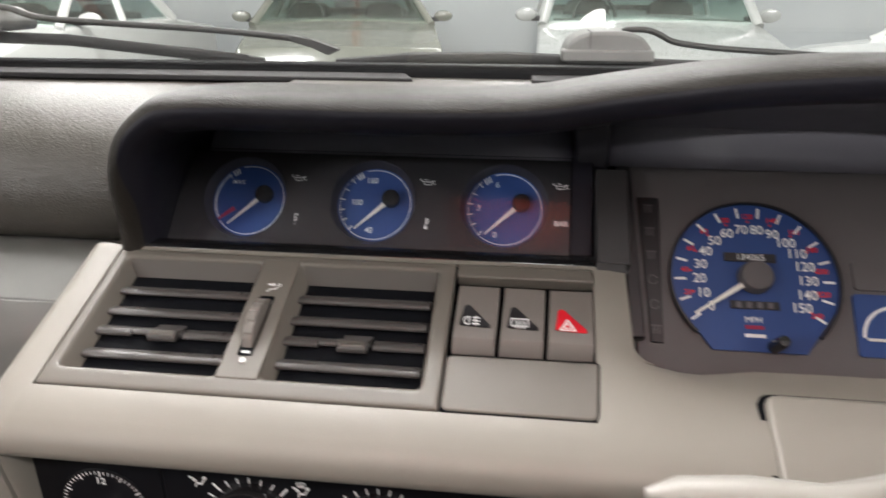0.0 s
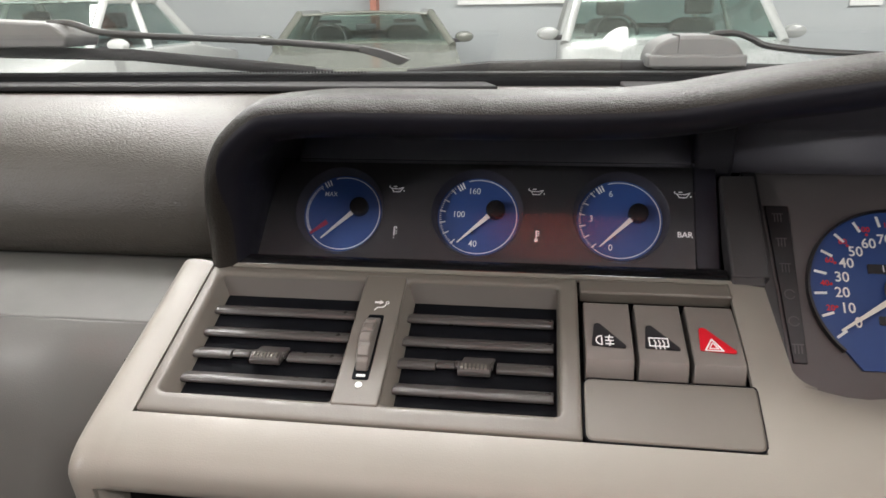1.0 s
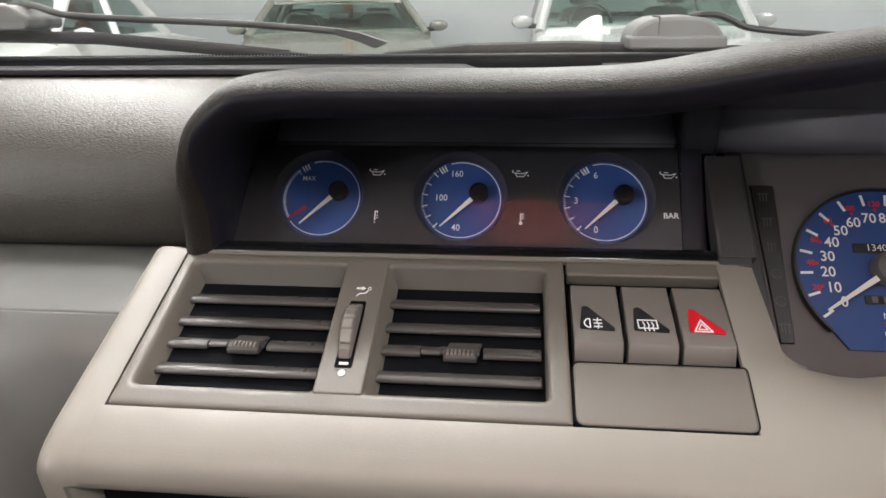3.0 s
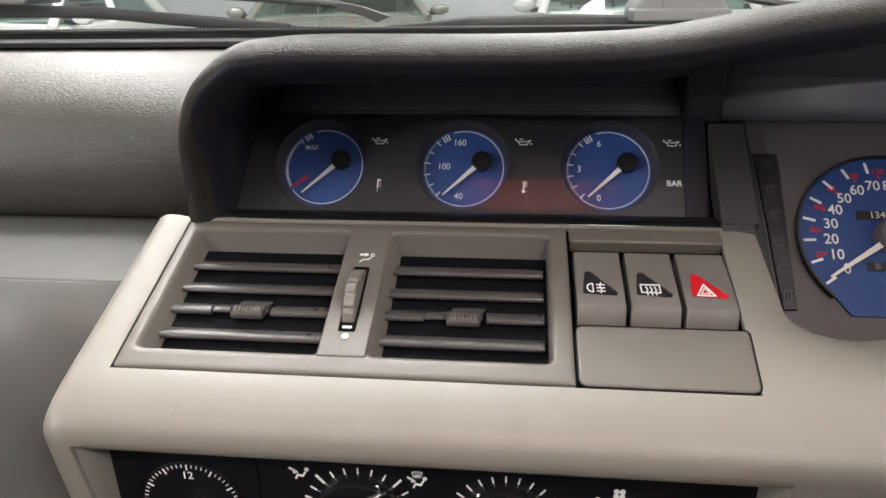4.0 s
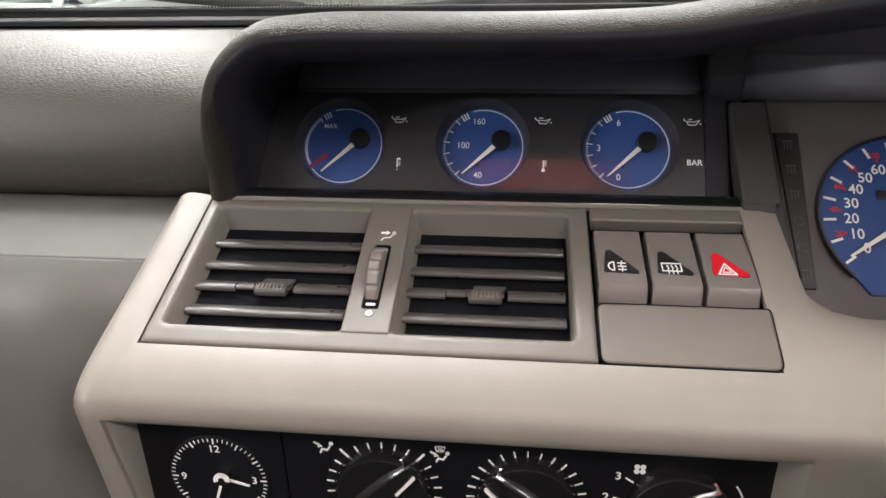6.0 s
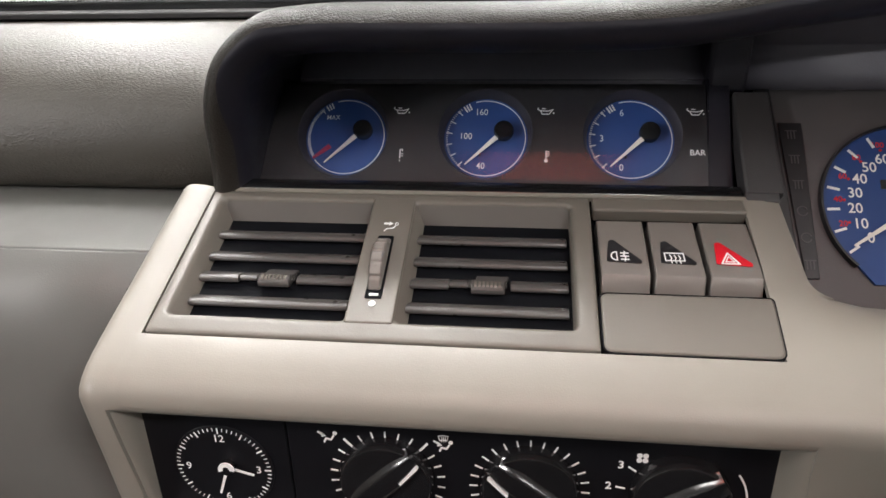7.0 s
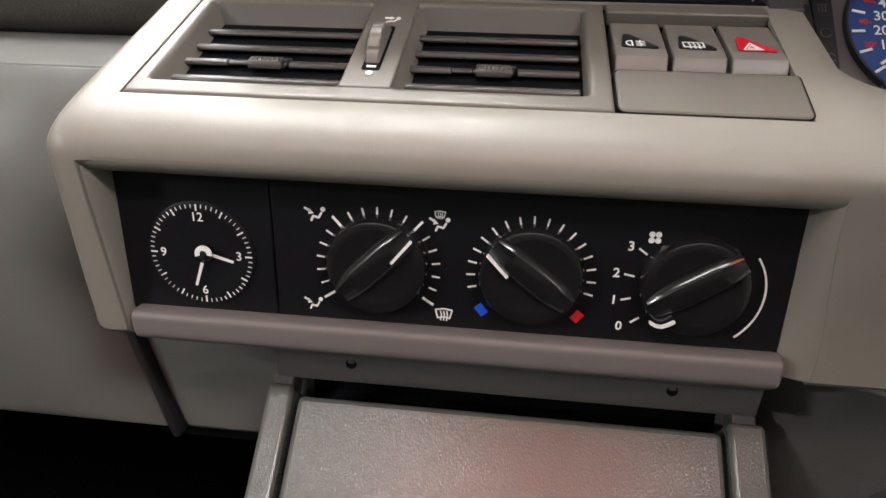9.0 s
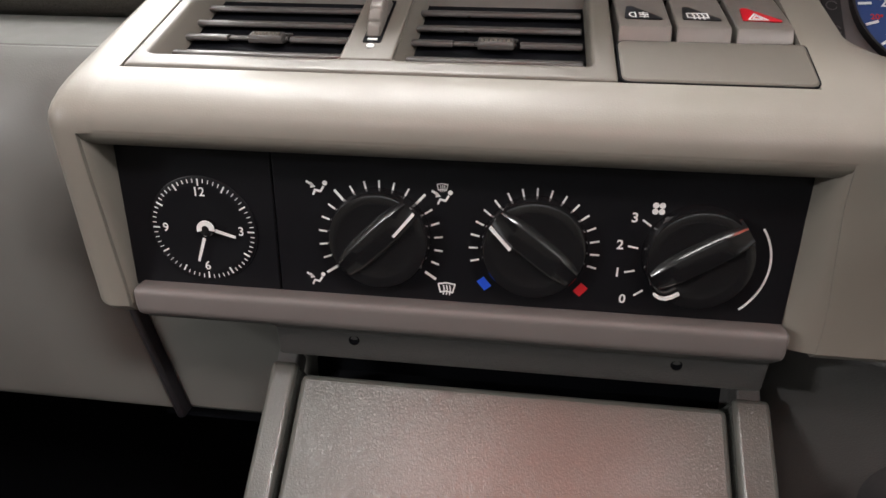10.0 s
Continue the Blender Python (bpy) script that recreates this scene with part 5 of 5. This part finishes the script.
# ---- heater panel ----
def person_symbol(bm, x, y, k, z0, z1):
    """A seated figure of bars with an air arrow."""
    disc(bm, x + 0.0026 * k, y + 0.0012 * k, 0.0008 * k, z0, z1, 12)
    path(bm, [(x + 0.0020 * k, y - 0.0001 * k), (x + 0.0011 * k, y - 0.0016 * k), (x - 0.0007 * k, y - 0.0012 * k), (x - 0.0013 * k, y - 0.0026 * k)], 0.0007 * k, z0, z1)
    stroke(bm, x - 0.0035 * k, y + 0.0016 * k, x - 0.0015 * k, y + 0.0004 * k, 0.0007 * k, z0, z1)
    prism(bm, [(x - 0.0020 * k, y + 0.0014 * k), (x - 0.0022 * k, y - 0.0006 * k), (x - 0.0005 * k, y - 0.0002 * k)], z0, z1)


def screen_symbol(bm, x, y, k, z0, z1):
    path(bm, [(x - 0.0030 * k, y + 0.0016 * k), (x, y + 0.0021 * k), (x + 0.0030 * k, y + 0.0016 * k), (x + 0.0022 * k, y - 0.0016 * k), (x, y - 0.0012 * k), (x - 0.0022 * k, y - 0.0016 * k), (x - 0.0030 * k, y + 0.0016 * k)], 0.0005 * k, z0, z1)
    for q in (-0.0011, 0, 0.0011):
        path(bm, [(x + q * k, y + 0.0010 * k), (x + (q + 0.0003) * k, y - 0.0004 * k), (x + q * k, y - 0.0024 * k)], 0.00045 * k, z0, z1)


def heater_panel():
    p = thing("heater_panel", H_PLANE, "black heater control panel with white printed scales", "control panel")
    part("face", boxed(-0.0872, 0.1168, -0.0275, 0.040, -0.004, 0.0), PANEL, p, bevel=0.0006)
    part("clock_face_plate", boxed(-0.1532, -0.0878, -0.0275, 0.040, -0.004, 0.0), PANEL, p, bevel=0.0006)
    z0, z1 = 0.0002, 0.0005
    k1, k2, k3 = -0.0438, 0.0178, 0.0800
    for i in range(19):
        a = -124 + i * 248 / 18
        big = i % 6 == 0
        part("tick", ray_bar(bmesh.new(), k1, 0, a, 0.0222, 0.0276 if big else 0.0256, 0.0010 if big else 0.0007, z0, z1), WHITE, p)
    for i in range(17):
        a = -104 + i * 208 / 16
        part("tick", ray_bar(bmesh.new(), k2, 0, a, 0.0220, 0.0256, 0.0007, z0, z1), WHITE, p)
    part("cold_mark", ray_bar(bmesh.new(), k2, 0, -130, 0.0230, 0.0266, 0.0050, z0, z1), BLUEPRINT, p, "blue cold mark")
    part("hot_mark", ray_bar(bmesh.new(), k2, 0, 129, 0.0234, 0.0270, 0.0048, z0, z1), RED, p, "red hot mark")
    for (x, y), a in (((0.0601, -0.0155), -127), ((0.0556, -0.0065), -104), ((0.0558, 0.0038), -80), ((0.0598, 0.0140), -55)):
        t = radians(90 - a)
        c, s = math.cos(t), math.sin(t)
        part("tick", stroke(bmesh.new(), x - c * 0.002, y - s * 0.002, x + c * 0.002, y + s * 0.002, 0.0007, z0, z1), WHITE, p)
    bm = arc(bmesh.new(), 0.0815, -0.0010, 0.0254, 0.0262, -47, 36, z0, z1, 24)
    part("recirculation_arc", bm, WHITE, p)
    for s, x, y in (("0", 0.0542, -0.0187), ("1", 0.0510, -0.0073), ("2", 0.0508, 0.0044), ("3", 0.0551, 0.0158)):
        lettering(s, 0.0054, x, y, 0.0004, WHITE, p, "numeral", bold=0.00012)
    bm = bmesh.new()
    for q in range(4):
        t = radians(45 + 90 * q)
        disc(bm, 0.0634 + 0.0017 * math.cos(t), 0.0200 + 0.0017 * math.sin(t), 0.00118, z0, z1, 12)
    part("fan_symbol", bm, WHITE, p)
    bm = bmesh.new()
    person_symbol(bm, -0.0690, 0.0218, 1.25, z0, z1)
    part("face_air_symbol", bm, WHITE, p)
    bm = bmesh.new()
    person_symbol(bm, -0.0715, -0.0180, 1.15, z0, z1)
    part("foot_air_symbol", bm, WHITE, p)
    bm = bmesh.new()
    person_symbol(bm, -0.0188, 0.0205, 1.2, z0, z1)
    screen_symbol(bm, -0.0188, 0.0240, 0.7, z0, z1)
    part("mixed_air_symbol", bm, WHITE, p)
    bm = bmesh.new()
    screen_symbol(bm, -0.0165, -0.0192, 1.15, z0, z1)
    part("screen_air_symbol", bm, WHITE, p)

    for cx, a, lab in ((k1, 45, "black rotary knob for the air direction"), (k2, -52, "black rotary knob between blue and red marks"), (k3, -124, "black rotary fan knob at zero")):
        k = thing("rotary_knob", H_PLANE @ pose(cx, 0.0018, 0, 0, 0, -a), lab, "knob", "heater knobs")
        part("skirt", lathe(bmesh.new(), [(0.0208, 0.0), (0.0207, 0.0030), (0.0202, 0.0056), (0.0195, 0.0066), (0.0184, 0.0069), (0.0150, 0.0066), (0.0100, 0.0064), (0.004, 0.0064)], n=56), KNOB, k, smooth=True)
        bm = bmesh.new()
        rows = []
        for i in range(13):
            t = i / 12
            y = -0.0192 + 0.0382 * t
            e = 1 - abs(2 * t - 1) ** 4
            hgt = 0.0050 + 0.0043 * (0.70 + 0.30 * e)
            w = 0.0034 + 0.0010 * e
            rows.append([(-w * 1.75, y, 0.0045), (-w * 1.35, y, hgt - 0.0026), (-w * 1.08, y, hgt - 0.0006), (-w * 0.80, y, hgt), (0, y, hgt - 0.0007), (w * 0.80, y, hgt), (w * 1.08, y, hgt - 0.0006), (w * 1.35, y, hgt - 0.0026), (w * 1.75, y, 0.0045)])
        grid(bm, rows)
        bm.verts.ensure_lookup_table()
        bm.faces.new([bm.verts[i] for i in range(9)])
        bm.faces.new([bm.verts[len(bm.verts) - 9 + i] for i in range(9)][::-1])
        up = Matrix.Rotation(radians(a), 3, "Z") @ Vector((0, 0.0016, 0))
        bmesh.ops.translate(bm, verts=bm.verts[:], vec=up)
        part("grip", bm, KNOB, k, "raised finger grip", smooth=True)
        if a == -124:
            part("pointer_line", path(bmesh.new(), [(-0.0026, 0.0205), (-0.0047, 0.0195), (-0.0062, 0.0178), (-0.0067, 0.0152), (-0.0067, 0.0128)], 0.0010, 0.0080, 0.0095), WHITE, k, "white pointer line")
        else:
            x0, x1, y0, y1 = (0.0022, 0.0010, 0.0078, 0.0200) if a > 0 else (-0.0046, -0.0026, 0.0080, 0.0197)
            part("pointer_line", stroke(bmesh.new(), x0, y0, x1, y1, 0.0011, 0.0080, 0.0097), WHITE, k, "white pointer line")

    c = thing("clock", H_PLANE @ pose(-0.1187, 0.0005, 0.0), "round analogue clock with white hands on black", "clock")
    part("dial", lathe(bmesh.new(), [(0.0232, 0.0001), (0.0231, 0.0006), (0.0228, 0.0008), (0.0187, 0.0009), (0.0181, 0.0008), (0.0130, 0.0004), (0.002, 0.0004)], n=64), PANEL, c, "black dished dial", smooth=True)
    bm = bmesh.new()
    for k in range(60):
        big = k % 5 == 0
        ray_bar(bm, 0, 0, 6 * k, 0.0191 if big else 0.0204, 0.0220, 0.0006 if big else 0.00030, 0.0008, 0.0011)
    part("scale", bm, WHITE, c)
    for s, a in (("12", 0), ("3", 90), ("6", 180), ("9", 270)):
        x, y = polar(0, 0, a, 0.0164)
        lettering(s, 0.0054, x, y, 0.0011, WHITE, c, "numeral", bold=0.00006)
    hx, hy = 0.0022, 0.0012
    x, y = polar(0, 0, 106, 0.0125)
    part("hour_hand", stroke(bmesh.new(), hx + x * 0.2, hy + y * 0.2, hx + x, hy + y, 0.0014, 0.0018, 0.0021, 0.0011), WHITE, c)
    x, y = polar(0, 0, 199, 0.0158)
    part("minute_hand", stroke(bmesh.new(), hx + x * 0.3, hy + y * 0.3, hx + x, hy + y, 0.0013, 0.0022, 0.0025, 0.0010), WHITE, c)
    part("hub", lathe(bmesh.new(), [(0.0036, 0.0005), (0.0036, 0.0028), (0.0030, 0.0034), (0.001, 0.0036)], hx, hy, 24), KNOB, c, "black centre cap", smooth=True)
    part("hub_crescent", arc(bmesh.new(), hx, hy, 0.0016, 0.0037, -10, 200, 0.0029, 0.0037, 16), WHITE, c, "white crescent on the cap")


heater_panel()


# ---- flap below ----
def lower_flap():
    m = pose(0, 0.2978, 0.8505, 41.5)
    f = thing("console_flap", m, "grained grey vinyl flap closing the lower console", "console flap")
    part("lid", prism(bmesh.new(), soft_poly([(-0.0928, 0.0), (0.1142, 0.0), (0.1142, -0.16), (-0.0928, -0.16)], 0.004), -0.014, 0.0), FLAP, f, "grained vinyl lid", bevel=0.003, seg=3)
    for a, b in ((-0.1085, -0.0952), (0.1165, 0.1335)):
        part("cheek", prism(bmesh.new(), soft_poly([(a, 0.005), (b, 0.005), (b, -0.17), (a, -0.17)], 0.003), -0.06, 0.0022), FLAP, f, "grained vinyl cheek", bevel=0.0035, seg=3)
        mid = (a + b) / 2
        part("hinge_tab", prism(bmesh.new(), rounded(mid - 0.0055, mid + 0.0055, 0.004, 0.0125, 0.001), -0.016, -0.001), SHELF, f, bevel=0.001)
    # black sheet that stands in for the shade behind the lid
    part("well_shade", boxed(-0.0945, 0.116, -0.17, 0.03, -0.058, -0.052), VOID, f)


lower_flap()


# ---- steering column ----
def column():
    t = thing("column_shroud", V_PLANE, "smooth taupe steering column shroud", "steering column")
    part("upper_shell", prism(bmesh.new(), soft_poly([(0.1862, 0.0185), (0.345, 0.0185), (0.345, -0.070), (0.1812, -0.070)], 0.007), -0.02, 0.0018), TAUPE, t, bevel=0.0022, seg=3)
    # black plate, drawn as the shade in the gap round the shell
    part("gap_shade", prism(bmesh.new(), soft_poly([(0.1838, 0.0200), (0.347, 0.0200), (0.347, -0.071), (0.1790, -0.071)], 0.007), -0.02, -0.0012), VOID, t)
    s = thing("column_stalk", pose(0, 0.205, 1.026), "cream plastic column stalk end beside the instrument binnacle", "stalk")
    part("grip", tube(bmesh.new(), [(0.120, 0, 0.000), (0.130, 0, 0.0015), (0.152, 0, 0.002), (0.176, 0, 0.0015), (0.20, 0.01, 0.0), (0.235, 0.03, -0.01)], [(0.002, 0.002), (0.006, 0.005), (0.008, 0.006), (0.007, 0.006), (0.006, 0.006), (0.006, 0.006)], 14), CREAM, s, smooth=True)

    k = thing("ignition_lock", pose(0.2085, 0.285, 0.806), "dark ignition lock with a bright metal key ring below the column", "ignition lock")
    part("barrel", lathe(bmesh.new(), [(0.022, -0.05), (0.024, 0.0), (0.022, 0.022), (0.019, 0.025), (0.006, 0.0255)], n=28), DARKGREY, k, smooth=True).matrix_basis = pose(0, 0, 0, 90)
    part("key_ring", lathe(bmesh.new(), [(0.0195, 0.0252), (0.0235, 0.0252), (0.0235, 0.0278), (0.0195, 0.0278)], n=28, close=False), CHROME, k, "bright metal ring", smooth=True).matrix_basis = pose(0, 0, 0, 90)


column()
